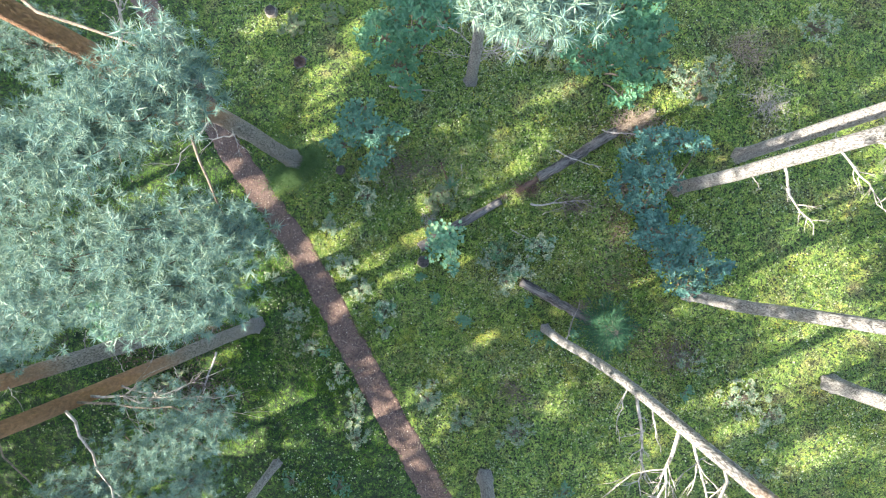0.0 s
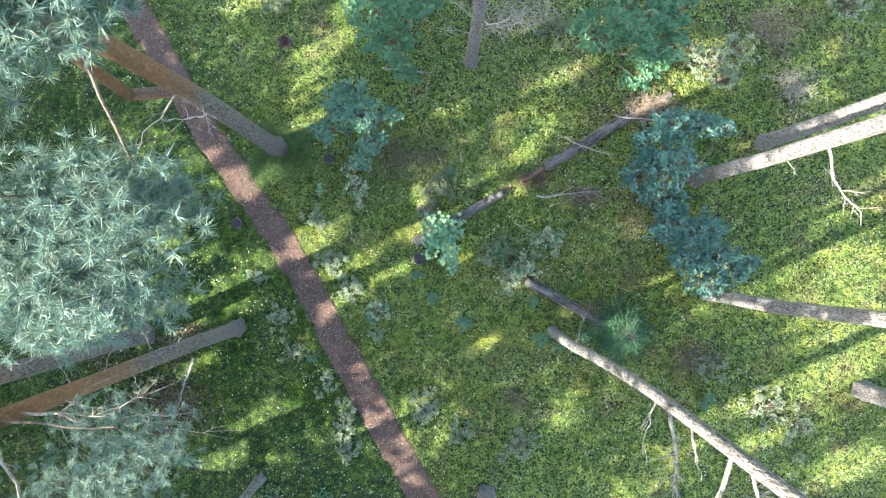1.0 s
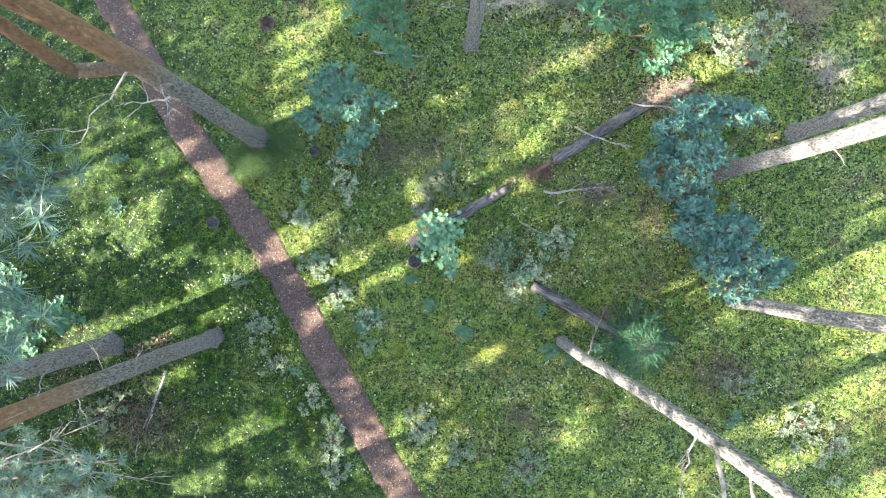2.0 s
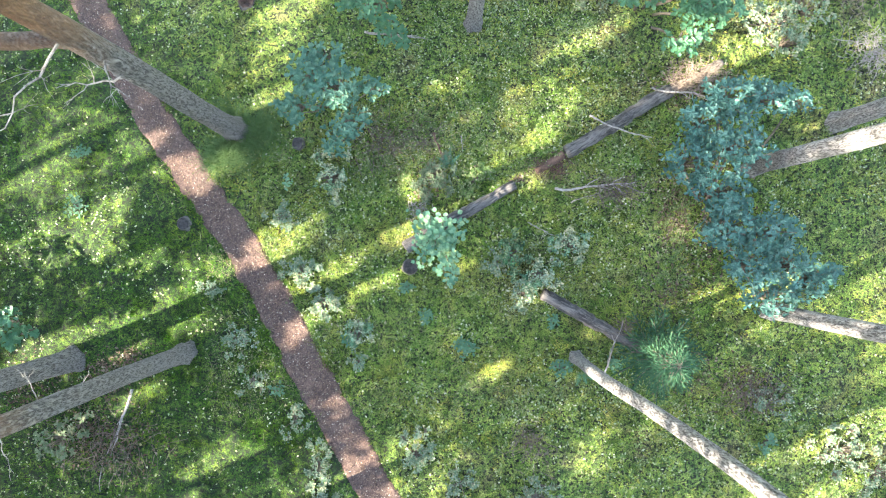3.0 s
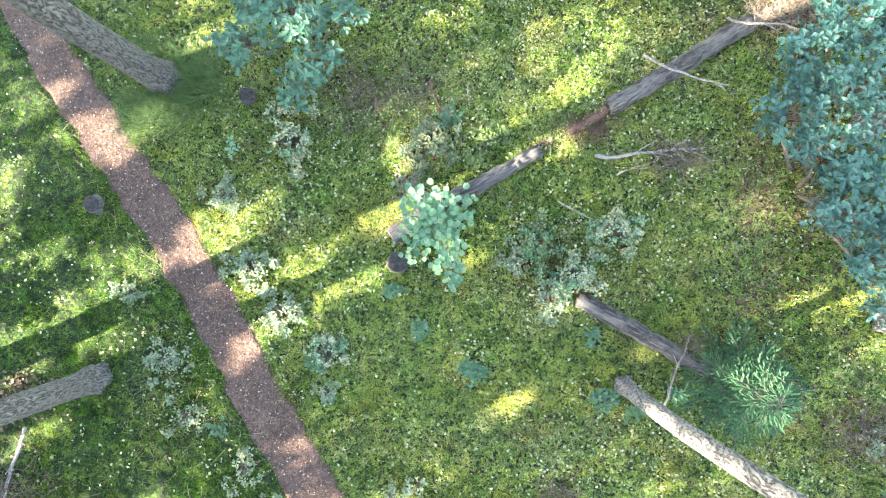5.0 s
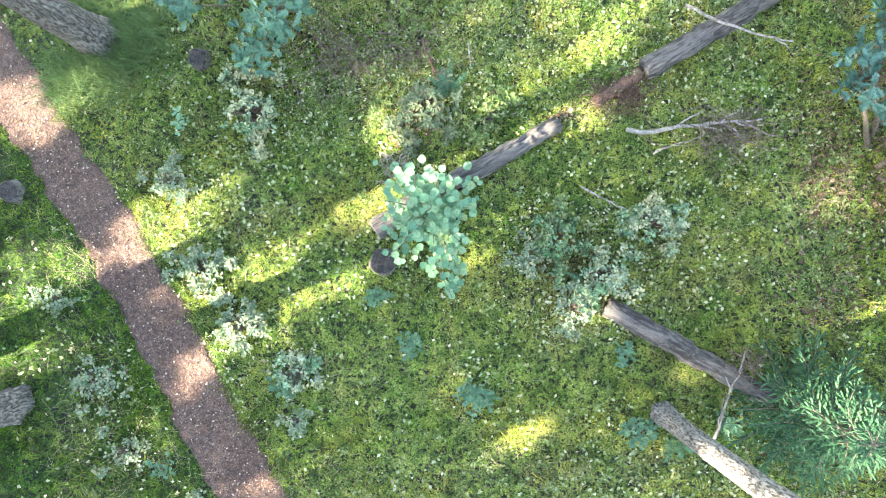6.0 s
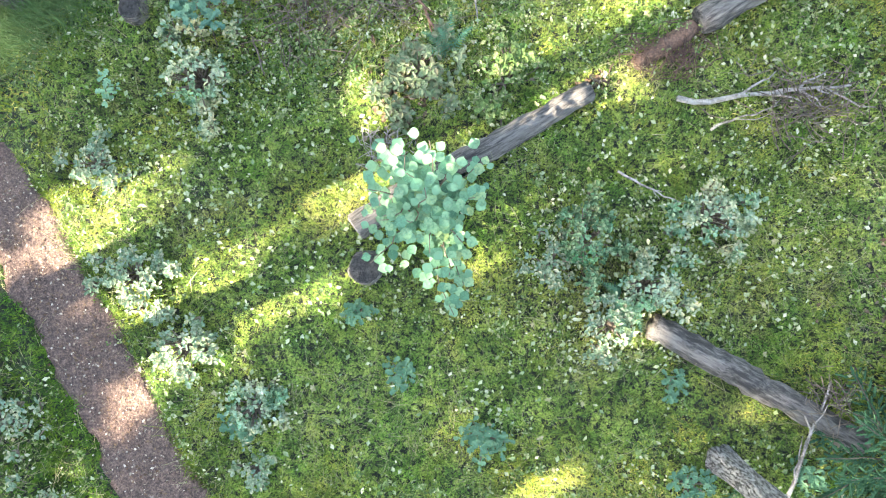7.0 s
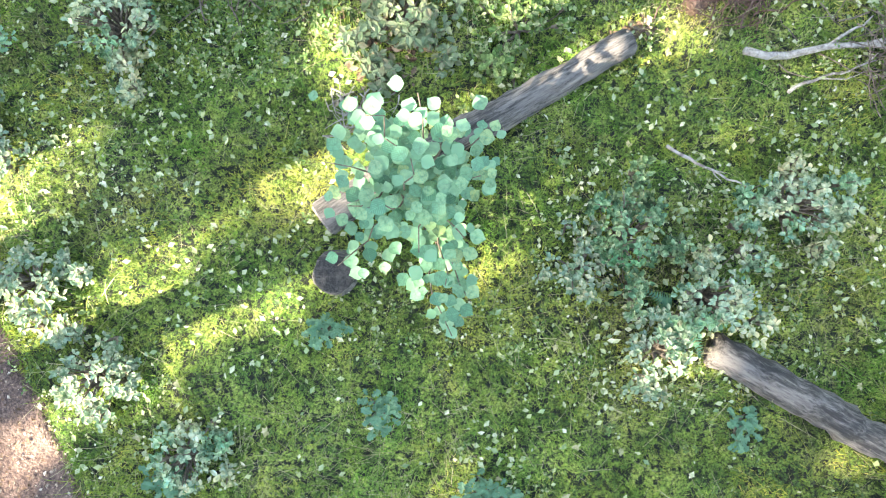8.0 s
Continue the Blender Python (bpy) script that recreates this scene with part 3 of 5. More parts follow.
dead_limb(tree, along(axis, 4.5), along(axis, 4.5) + np.array([0.55, -1.2, -0.1]), 0.035, gen, 7)
dead_limb(tree, along(axis, 5.8), along(axis, 5.8) + np.array([0.5, -0.9, 0.2]), 0.03, gen, 9)
dead_limb(tree, along(axis, 6.5), along(axis, 6.5) + np.array([0.3, -0.6, 0.2]), 0.03, gen, 8)
dead_limb(tree, along(axis, 3.4), along(axis, 3.4) + np.array([0.2, -0.35, 0.1]), 0.015, gen, 2)
tree, axis, gen, base = pine(6.85, 2.36, 0.15, 17.0, BARK_GREY, "pale pine trunk patched with sun", (0.0, 0.0), (), 6, True, 0.83, (1.5, 0.8))
for zz, dx, dy in ((2.2, -0.2, -0.3), (3.6, -0.25, -0.4), (4.6, 0.1, -0.5)):
    dead_limb(tree, along(axis, zz), along(axis, zz) + np.array([dx, dy, 0.2]), 0.016, gen, 3)
tree, axis, gen, base = pine(5.60, -0.90, 0.135, 17.0, BARK_GREY, "sunlit white-looking pine trunk beside the oak thicket", (0.0, 0.0), (), 7, True, 0.83, (1.5, -0.5))
dead_limb(tree, along(axis, 4.6), along(axis, 4.6) + np.array([0.25, 0.3, 0.1]), 0.014, gen, 1)
dead_limb(tree, along(axis, 6.2), along(axis, 6.2) + np.array([0.6, -0.45, 0.2]), 0.03, gen, 5)
pine(9.1, -3.02, 0.18, 17.0, BARK_GREY, "pale pine trunk standing in moss", (0.0, 0.0), (), 8, True, 0.83, (1.2, -0.8))
pine(0.90, -5.35, 0.165, 17.0, BARK_GREY, "grey pine trunk at the foot of the clearing", (0.0, 0.0), (), 9, True, 0.83, (0, -1.5))
pine(-4.12, -5.05, 0.095, 12.0, BARK_GREY, "thin grey young pine trunk", (0.0, 0.0), (), 10, True, 0.85, (-0.5, -1.2))
tree, axis, gen, base = pine(0.53, 4.22, 0.135, 15.5, BARK_GREY, "slim grey pine at the edge of the thicket", (-0.004, 0.0), [
    (0.20, 1.45, 11.3, 0.22, 0.24, 0.2, 50, 11.0), (0.42, 1.34, 11.3, 0.26, 0.22, 0.2, 70, 11.0), (0.66, 1.50, 11.3, 0.24, 0.28, 0.2, 50, 11.0), (0.4, 1.9, 11.3, 0.5, 0.4, 0.25, 90, 10.9), (0.6, 2.5, 11.2, 0.5, 0.4, 0.25, 80, 10.8)], 11, away=(0, 1.2))
for zz, dx, dy in ((1.6, -0.9, 0.1), (2.0, 1.0, 0.0), (1.4, 0.8, 0.4), (2.4, -0.8, 0.5), (2.6, 1.1, -0.1)):
    dead_limb(tree, along(axis, zz), along(axis, zz) + np.array([dx, dy, 0.1]), 0.016, gen, 9, 0.5)


# ---- the wood beyond, with unseen pines added to break up the low sun ----
SUN_FLAT = np.array([-SUN_DIR.x, -SUN_DIR.y]) / math.hypot(SUN_DIR.x, SUN_DIR.y)
SUN_RUN = 1 / math.tan(SUN_ELEV)
# sunlit places on the floor, cut out of the added crowns: x, y, half-length, half-width
GAPS_WEST = [(-2.98, 0.22, 0.50, 0.30), (-4.9, 1.60, 0.28, 0.06), (-4.47, 1.37, 0.28, 0.10), (-5.48, 2.0, 0.2, 0.05), (-5.2, -0.84, 1.35, 0.12), (-7.2, -1.75, 0.8, 0.16), (-4.3, -0.15, 0.25, 0.06), (-6.9, 0.35, 0.6, 0.22), (-5.6, -0.17, 0.45, 0.08), (-7.6, 1.5, 0.35, 0.14),
             (-2.2, -0.30, 0.5, 0.14), (-2.05, -0.82, 0.38, 0.18), (-1.24, -0.46, 0.45, 0.05), (-0.84, 0.40, 0.28, 0.10), (-6.6, 0.0, 0.3, 0.12), (-5.9, 0.9, 0.2, 0.1), (-2.6, -1.35, 0.1, 0.05),
             (-3.72, 1.75, 0.2, 0.12), (-3.2, 2.8, 0.3, 0.08), (-3.2, 3.6, 0.35, 0.12), (-4.5, -1.07, 0.2, 0.10), (-5.68, -1.63, 0.25, 0.08), (-5.6, -2.55, 0.3, 0.06), (-4.1, -3.7, 0.5, 0.12), (-4.9, -4.6, 0.4, 0.12), (-4.7, 5.8, 0.5, 0.25)]
GAPS_EAST = [(-0.60, 1.25, 0.12, 0.14), (0.76, -1.96, 0.32, 0.10), (1.62, -0.62, 0.16, 0.06), (2.55, -1.24, 0.14, 0.05), (1.38, 1.30, 0.14, 0.06), (1.70, 2.15, 0.34, 0.10), (4.1, 0.40, -0.08, 0.22), (4.0, -0.95, 0.1, 0.06), (4.75, 3.3, 0.6, 0.22),
             (5.9, 4.1, 1.1, 0.5), (8.3, 5.5, 1.1, 0.45), (10.1, 1.5, 1.0, 0.5), (9.2, 0.3, 0.9, 0.4), (6.6, -3.2, 0.5, 0.18), (8.5, -2.6, 0.6, 0.18), (8.8, -4.8, 0.8, 0.35), (7.0, -4.1, 0.5, 0.1), (-2.7, 4.7, 0.6, 0.18), (-3.0, 3.95, 0.35, 0.12),
             (0.0, 3.2, 0.2, 0.14), (2.7, 3.9, 0.3, 0.12), (2.5, -3.7, 0.3, 0.1), (-0.6, -3.3, 0.16, 0.12), (-2.3, 5.6, 0.4, 0.12)]
# trunks that stand in the sun, kept clear of the added crowns' shadow
SUNNY = [(2.30, -1.74, 2.0, 0.24), (5.30, 1.54, 0.6, 0.3), (6.88, 2.40, 1.2, 0.28), (5.60, -0.90, 0.8, 0.26), (9.1, -3.02, 2.0, 0.26)]


def lets_sun_through(p):
    """For points in the added crowns: False where their shadow falls on a sunlit place."""
    s = p[:, :2]
    for _ in range(3):
        run = (p[:, 2] - ground_z(s[:, 0], s[:, 1])) * SUN_RUN
        s = p[:, :2] + run[:, None] * SUN_FLAT
    keep = np.ones(len(p), bool)
    for k, (x, y, a, b) in enumerate(GAPS_WEST + GAPS_EAST):
        a, b = (a + 0.30, b + 0.17) if k < len(GAPS_WEST) else (a + 0.22, b + 0.14)
        d = s - np.array([x, y])
        u, w = d @ SUN_FLAT, d @ np.array([-SUN_FLAT[1], SUN_FLAT[0]])
        keep &= (u / a) ** 2 + (w / b) ** 2 > 1
    for x, y, first, b in SUNNY:
        d = s - np.array([x, y])
        u, w = d @ SUN_FLAT, d @ np.array([-SUN_FLAT[1], SUN_FLAT[0]])
        keep &= ~((u > first) & (u < 22) & (np.abs(w) < b) & (value_noise(u, w, 0.6, 9) > 0.46))
    dry_side = s[:, 0] + 0.58 * s[:, 1] > -2.2
    dry_side &= (s[:, 1] < 2.6) | (s[:, 0] > 3.5)
    thin = value_noise(s[:, 0], s[:, 1], 0.42, 12) > np.where(dry_side, 0.89, 2.0)
    return keep & ~thin


# out of view, added only to block the sun around the chosen lit patches
def shade_pine(x, y, seed):
    gen = np.random.default_rng(seed)
    tree = thing("pine_tree", x, y, "unseen dense pine added to shade the clearing", "tree", "wood around the clearing")
    base = np.array(tree.location)
    axis = trunk_axis(x, y, 17.0, (0, 0), gen, 24)
    build_trunk(tree, axis, 0.15, BARK, gen, 0.2, 14)
    leafy, wood = Soup(), Soup()
    for k in range(66):
        z = gen.uniform(2.2, 16.4)
        th, d = gen.random() * 6.28, gen.uniform(0.3, 2.2) * (1.15 - z / 24)
        root = along(axis, max(0.5, z - 0.4))
        c = root + np.array([math.cos(th) * d, math.sin(th) * d, 0.4])
        foliage_clump(leafy, wood, c, (1.2, 1.2, 0.75), 64, gen, root, TUFT_COARSE, 1.0, lambda p: lets_sun_through(p + base))
    part("crown", leafy, NEEDLES, tree, smoothed=False)
    tagged(part("twig", wood, STEM, tree), kind="stuff")
    return tree


SIDE = np.array([-SUN_FLAT[1], SUN_FLAT[0]])
for k in range(11):
    c = -SUN_FLAT * (15.5 + 2.2 * (k % 2)) + SIDE * (-11.5 + 2.3 * k + {4: 0.35, 5: 0.25}.get(k, 0))
    shade_pine(float(c[0]), float(c[1]), 300 + k)


def far_pine():
    gen = np.random.default_rng(77)
    tree = thing("pine_tree", 17, 3, "tall pine of the wood around the clearing", "tree", "wood around the clearing")
    axis = trunk_axis(0, 0, 17.0, (0, 0), gen, 20)
    build_trunk(tree, axis, 0.19, BARK, gen, 0.2, 12)
    leafy, wood = Soup(), Soup()
    for k in range(26):
        z = gen.uniform(9.5, 17.2)
        th, d = gen.random() * 6.28, gen.uniform(0.2, 1.8) * (1.25 - z / 24)
        root = along(axis, z - 0.6)
        foliage_clump(leafy, wood, root + np.array([math.cos(th) * d, math.sin(th) * d, 0.6]), (0.9, 0.9, 0.5), 20, gen, root, TUFT_COARSE, 1.4)
    part("crown", leafy, NEEDLES, tree, smoothed=False)
    tagged(part("twig", wood, STEM, tree), kind="stuff")
    return tree


first = far_pine()
for k, (x, y) in enumerate([(14, -6), (15, 9), (11, 12), (6, 11), (0.5, 13), (-7, 12), (4, -12), (-2, -13), (9, -11), (-6, -15), (20, -2), (19, 12)]):
    copy_thing(first, pose(x, y, float(ground_z(x, y)), 0, 0, 47 * k))

# ---- broadleaf bushes and saplings ----
def leafy_lobe(leafy, wood, centre, size, count, leaf, span, gen, root, flat=0.55, sprays=7):
    """Leaves in small sprays at the ends of twigs, over the dome of a lobe."""
    c = np.asarray(centre, float)
    n = max(3, count // sprays)
    d = gen.normal(size=(n, 3))
    d[:, 2] = np.abs(d[:, 2]) * 0.8 + 0.05
    d /= np.linalg.norm(d, axis=1)[:, None]
    tip = c + d * gen.uniform(0.35, 1.0, (n, 1)) ** 0.6 * np.asarray(size, float) * (0.75 + 0.4 * gen.random((n, 1)))
    for q in tip[:: max(1, n // 30)]:
        tube(wood, wander(root, q, 5, 0.04, gen), np.linspace(0.012, 0.003, 5), 4, caps=False)
    whorl_leaves(leafy, tip, sprays, leaf, span, gen, flat)


def whorl_leaves(leafy, tip, sprays, leaf, span, gen, flat):
    """Leaves that radiate from each twig's end like a loose star, tilted its own way."""
    n = len(tip)
    turn = gen.random((n, 1)) * 6.283 + np.arange(sprays)[None] * 6.283 / sprays + gen.normal(0, 0.3, (n, sprays))
    rise = gen.normal(0.12, 0.28, (n, sprays))
    d = np.stack([np.cos(turn) * np.cos(rise), np.sin(turn) * np.cos(rise), np.sin(rise)], -1)
    up = np.array([0, 0, 1.0]) + gen.normal(0, flat * 0.42, (n, 1, 3)) + gen.normal(0, 0.18, (n, sprays, 3))
    d = d - up * (d * up).sum(-1, keepdims=True) / (up * up).sum(-1, keepdims=True) + np.array([0, 0, 0.08])
    d /= np.linalg.norm(d, axis=-1, keepdims=True)
    side = np.cross(up, d)
    side /= np.linalg.norm(side, axis=-1, keepdims=True) + 1e-9
    rot = np.stack([d, side, np.cross(d, side)], -1).reshape(-1, 3, 3)
    size = (span * gen.uniform(0.8, 1.15, (n, 1)) * gen.uniform(0.7, 1.2, (n, sprays))).ravel()
    at = (tip[:, None] + d * span * 0.12 + gen.normal(0, span * 0.18, (n, sprays, 3))).reshape(-1, 3)
    scatter(leafy, *leaf, at, rot, size)


def bush(name, x, y, lobes, leaf, span, mat, label, category, seed, flat=0.55, sprays=7, group="", stem_r=0.02):
    """lobes: (dx, dy, height, rx, ry, rz, leaves)."""
    gen = np.random.default_rng(seed)
    ob = thing(name, x, y, label, category, group)
    leafy, wood = Soup(), Soup()
    for dx, dy, h, rx, ry, rz, count in lobes:
        count = int(count * (1.4 if mat in (OAK, OAK_TEAL) else 1.0))
        c = np.array([dx, dy, h])
        foot = np.array([dx * 0.25, dy * 0.25, -0.05])
        knot = c - np.array([0, 0, rz * 0.6])
        knot[2] = max(knot[2], 0.02)
        tube(wood, wander(foot, knot, 6, 0.03, gen), np.linspace(stem_r, stem_r * 0.5, 6), 6, 0.1)
        leafy_lobe(leafy, wood, c, (rx, ry, rz), count, leaf, span, gen, knot, flat, sprays)
    part("stem", wood, STEM, ob)
    part("foliage", leafy, mat, ob, smoothed=False)
    return ob


bush("oak_thicket", 4.6, 0.75, [(-0.15, 1.75, 1.1, 0.50, 0.40, 0.45, 340), (-0.55, 1.35, 1.05, 0.48, 0.45, 0.45, 330), (-0.75, 0.75, 0.95, 0.45, 0.42, 0.42, 280), (-0.2, 0.95, 1.3, 0.50, 0.45, 0.45, 330),
     (-0.35, 0.25, 1.15, 0.5, 0.4, 0.45, 300), (-0.25, -0.25, 1.2, 0.5, 0.42, 0.45, 320), (0.3, -0.35, 1.25, 0.48, 0.42, 0.45, 300), (0.1, -0.8, 1.1, 0.5, 0.42, 0.45, 320), (0.7, -0.85, 1.1, 0.5, 0.4, 0.42, 280),
     (0.55, -1.35, 0.85, 0.5, 0.36, 0.4, 260), (1.15, -1.1, 0.95, 0.4, 0.3, 0.35, 170), (1.5, -1.0, 0.85, 0.3, 0.2, 0.25, 80), (0.35, 1.75, 1.1, 0.45, 0.3, 0.35, 200), (0.8, 1.6, 1.2, 0.3, 0.22, 0.3, 90)],
     LEAF_OAK, 0.078, OAK, "dense young oak thicket with blue-green lobed leaves", "bush", 401, 1.15, 6, "", 0.03)
bush("oak_sapling", -1.85, 2.68, [(-0.35, 0.35, 0.85, 0.42, 0.40, 0.3, 130), (0.1, 0.1, 1.0, 0.45, 0.4, 0.32, 150), (-0.55, -0.1, 0.6, 0.4, 0.3, 0.25, 90), (0.25, -0.35, 0.7, 0.35, 0.35, 0.28, 110), (0.65, 0.15, 0.75, 0.3, 0.18, 0.2, 60), (0.0, -0.7, 0.5, 0.3, 0.25, 0.2, 60), (-0.1, 0.7, 0.8, 0.3, 0.25, 0.25, 70), (-0.85, -0.2, 0.5, 0.25, 0.2, 0.2, 40)],
     LEAF_OAK, 0.095, OAK_TEAL, "open young oak sapling with dark teal leaves", "sapling", 402, 0.55, 6, "oak saplings", 0.016)
bush("oak_sapling", -0.95, 4.85, [(-0.5, -0.1, 1.7, 0.7, 0.6, 0.6, 420), (0.3, 0.1, 2.0, 0.7, 0.6, 0.6, 420), (-0.2, -0.6, 1.2, 0.55, 0.5, 0.5, 300), (0.1, 0.6, 2.0, 0.8, 0.6, 0.6, 380), (0.05, -1.0, 0.7, 0.3, 0.3, 0.3, 90), (0.8, 0.4, 1.7, 0.5, 0.5, 0.5, 220)],
     LEAF_OAK, 0.11, OAK_BRIGHT, "bushy green oak sapling touched by sun", "sapling", 403, 0.6, 7, "oak saplings", 0.03)
bush("oak_sapling", 3.6, 4.5, [(0.0, 0.0, 1.9, 0.75, 0.7, 0.6, 480), (0.55, -0.45, 1.5, 0.6, 0.5, 0.5, 340), (-0.6, -0.1, 1.4, 0.6, 0.6, 0.5, 320), (0.1, 0.7, 2.0, 0.9, 0.6, 0.6, 420), (0.85, 0.3, 1.6, 0.5, 0.5, 0.4, 240), (0.35, -0.85, 0.9, 0.4, 0.3, 0.3, 130)],
     LEAF_OAK, 0.11, OAK_BRIGHT, "bushy green oak sapling with sunlit leaves", "sapling", 404, 0.6, 7, "oak saplings", 0.03)
bush("pale_bush", 5.75, 4.05, [(-0.2, 0, 0.5, 0.6, 0.4, 0.35, 420), (0.4, 0.2, 0.55, 0.5, 0.4, 0.35, 380), (0.1, -0.35, 0.4, 0.5, 0.3, 0.3, 260)], LEAF_SMALL, 0.06, SHRUB, "pale bush glaring in full sun", "bush", 405)
bush("pale_bush", 8.6, 5.4, [(0, 0, 0.6, 0.6, 0.5, 0.4, 400)], LEAF_SMALL, 0.06, SHRUB, "grey-green bush in half shade", "bush", 406)
bush("oak_sapling", -7.5, -1.4, [(0, 0, 1.3, 0.5, 0.4, 0.4, 200), (-0.5, 0.3, 1.0, 0.5, 0.4, 0.4, 180), (0.4, 0.3, 1.0, 0.5, 0.3, 0.3, 140), (-0.9, 0.7, 0.8, 0.6, 0.5, 0.4, 180)], LEAF_OAK, 0.12, OAK_BRIGHT, "oak sapling with sunlit pale leaves behind the pines", "sapling", 407, 0.6, 7, "oak saplings")
bush("dark_bush", -6.75, -3.2, [(0, 0, 0.35, 0.45, 0.35, 0.3, 260), (0.3, 0.25, 0.25, 0.3, 0.25, 0.2, 120)], LEAF_SMALL, 0.06, DARK_SHRUB, "low dark evergreen bush in shade", "bush", 408)


SPRAY = outline_leaf([0.04, 0.15, 0.07, 0.17, 0.07, 0.12, 0.01], -0.5)


def young_spruce(x, y):
    """Tiers of branches, each a flat feather of pointed branchlets."""
    gen = np.random.default_rng(500)
    ob = thing("young_spruce", x, y, "bushy dark green young spruce beside the log", "tree")
    leafy, wood = Soup(), Soup()
    tube(wood, [(0, 0, -0.05), (0.01, 0, 0.6), (0, 0, 1.25)], [0.024, 0.015, 0.004], 7)
    for tier in range(8):
        z = 0.14 + tier * 0.15
        reach = 0.80 * (1 - tier / 8.5) ** 0.85
        count = 9 if tier < 6 else 6
        for k in range(count):
            th = k * 6.283 / count + tier * 0.9 + gen.normal(0, 0.14)
            out = np.array([math.cos(th), math.sin(th), gen.uniform(-0.02, 0.16)])
            side = np.array([-math.sin(th), math.cos(th), 0])
            foot = np.array((0, 0, z))
            end = foot + out * reach * gen.uniform(0.72, 1.12)
            tube(wood, wander(foot, end, 6, 0.02, gen), np.linspace(0.008, 0.003, 6), 4, caps=False)
            span = np.linalg.norm(end - foot)
            twigs = [(foot + (end - foot) * 0.4, end)]
            for u in np.arange(0.28, 0.97, 0.085 / max(0.3, span)):
                for sg in (-1, 1):
                    a = foot + (end - foot) * u
                    ln = (0.04 + 0.16 * span * (1.1 - u)) * gen.uniform(0.75, 1.2)
                    d = out * 0.72 + side * sg * 0.72 + np.array([0, 0, gen.normal(-0.05, 0.12)])
                    twigs.append((a, a + d * ln))
            for a, e in twigs:
                n = max(2, int(np.linalg.norm(e - a) / 0.028))
                along_twig = (e - a) / np.linalg.norm(e - a)
                across = np.cross(np.array([0, 0, 1.0]), along_twig)
                at = a + (e - a) * np.linspace(0.05, 1.0, n)[:, None]
                d = along_twig + across * (0.55 * (-1.0) ** np.arange(n) * np.linspace(1, 0, n))[:, None] + gen.normal(0, 0.12, (n, 3))
                d /= np.linalg.norm(d, axis=1)[:, None]
                flat = np.cross(np.array([0, 0, 1.0]) + gen.normal(0, 0.3, (n, 3)), d)
                flat /= np.linalg.norm(flat, axis=1)[:, None]
                scatter(leafy, *SPRAY, at, np.stack([d, flat, np.cross(d, flat)], -1), gen.uniform(0.06, 0.095, n))
    part("stem", wood, STEM, ob)
    part("foliage", leafy, SPRUCE, ob, smoothed=False)


young_spruce(3.62, -1.66)


def round_leaf_sapling(x, y):
    """The low sapling over the log, leaf by leaf."""
    gen = np.random.default_rng(600)
    ob = thing("broadleaf_sapling", x, y, "spreading sapling with large round pale green leaves over the log", "sapling")
    s = Soup()
    s.add(LEAF_ROUND[0], LEAF_ROUND[1])
    me = s.mesh("leaf", True)
    me.materials.append(ROUND_LEAF_ONE)
    ends = [(-0.38, -0.42, 0.62), (-0.30, -0.12, 0.80), (-0.42, 0.10, 0.78), (-0.2, 0.30, 0.92), (-0.35, 0.45, 0.70), (0.05, 0.40, 0.95), (0.20, 0.22, 0.90), (0.42, 0.30, 0.62), (0.02, 0.08, 1.02), (0.16, -0.10, 0.88), (0.28, -0.28, 0.72),
            (0.05, -0.35, 0.82), (0.18, -0.52, 0.66), (0.32, -0.62, 0.52), (0.22, -0.82, 0.40), (-0.12, -0.12, 0.95), (0.36, 0.04, 0.70), (-0.10, 0.18, 0.98)]
    spots = []
    for e in ends:
        e = np.array(e)
        p = wander((gen.normal(0, 0.03), gen.normal(0, 0.03), -0.03), e, 8, 0.03, gen)
        p[:, 2] += np.sin(np.linspace(0, 3.14, 8)) * 0.10
        wood = Soup()
        tube(wood, p, np.linspace(0.009, 0.003, 8), 5)
        part("stem", wood, STEM, ob)
        for u in np.linspace(0.30, 1.0, 30):
            q = np.array([np.interp(u, np.linspace(0, 1, 8), p[:, k]) for k in range(3)])
            spots.append((q, p[-1] - p[-3]))
    under = Soup()
    for i, (q, d) in enumerate(spots):
        th = math.atan2(d[1], d[0]) + gen.choice([-1, 1]) * gen.uniform(0.4, 1.6)
        size = gen.uniform(0.055, 0.092)
        low = i % 9 >= 5
        at = q * np.array([0.92, 0.92, 1.0]) + np.array([math.cos(th), math.sin(th), 0.1]) * 0.03 + gen.normal(0, 0.062, 3) * np.array([1, 1, 0.5])
        m = Euler((gen.normal(0, 0.22), gen.normal(0.12, 0.2), th)).to_matrix()
        if low:
            at[2] -= gen.uniform(0.04, 0.16)
            scatter(under, *LEAF_ROUND, at[None], np.array(m)[None], [size])
            continue
        leaf = new("leaf", me)
        leaf.parent = ob
        leaf.matrix_local = Matrix.Translation(at) @ m.to_4x4() @ Matrix.Scale(size, 4)
    tagged(part("inner_leaves", under, ROUND_LEAF, ob), kind="stuff")


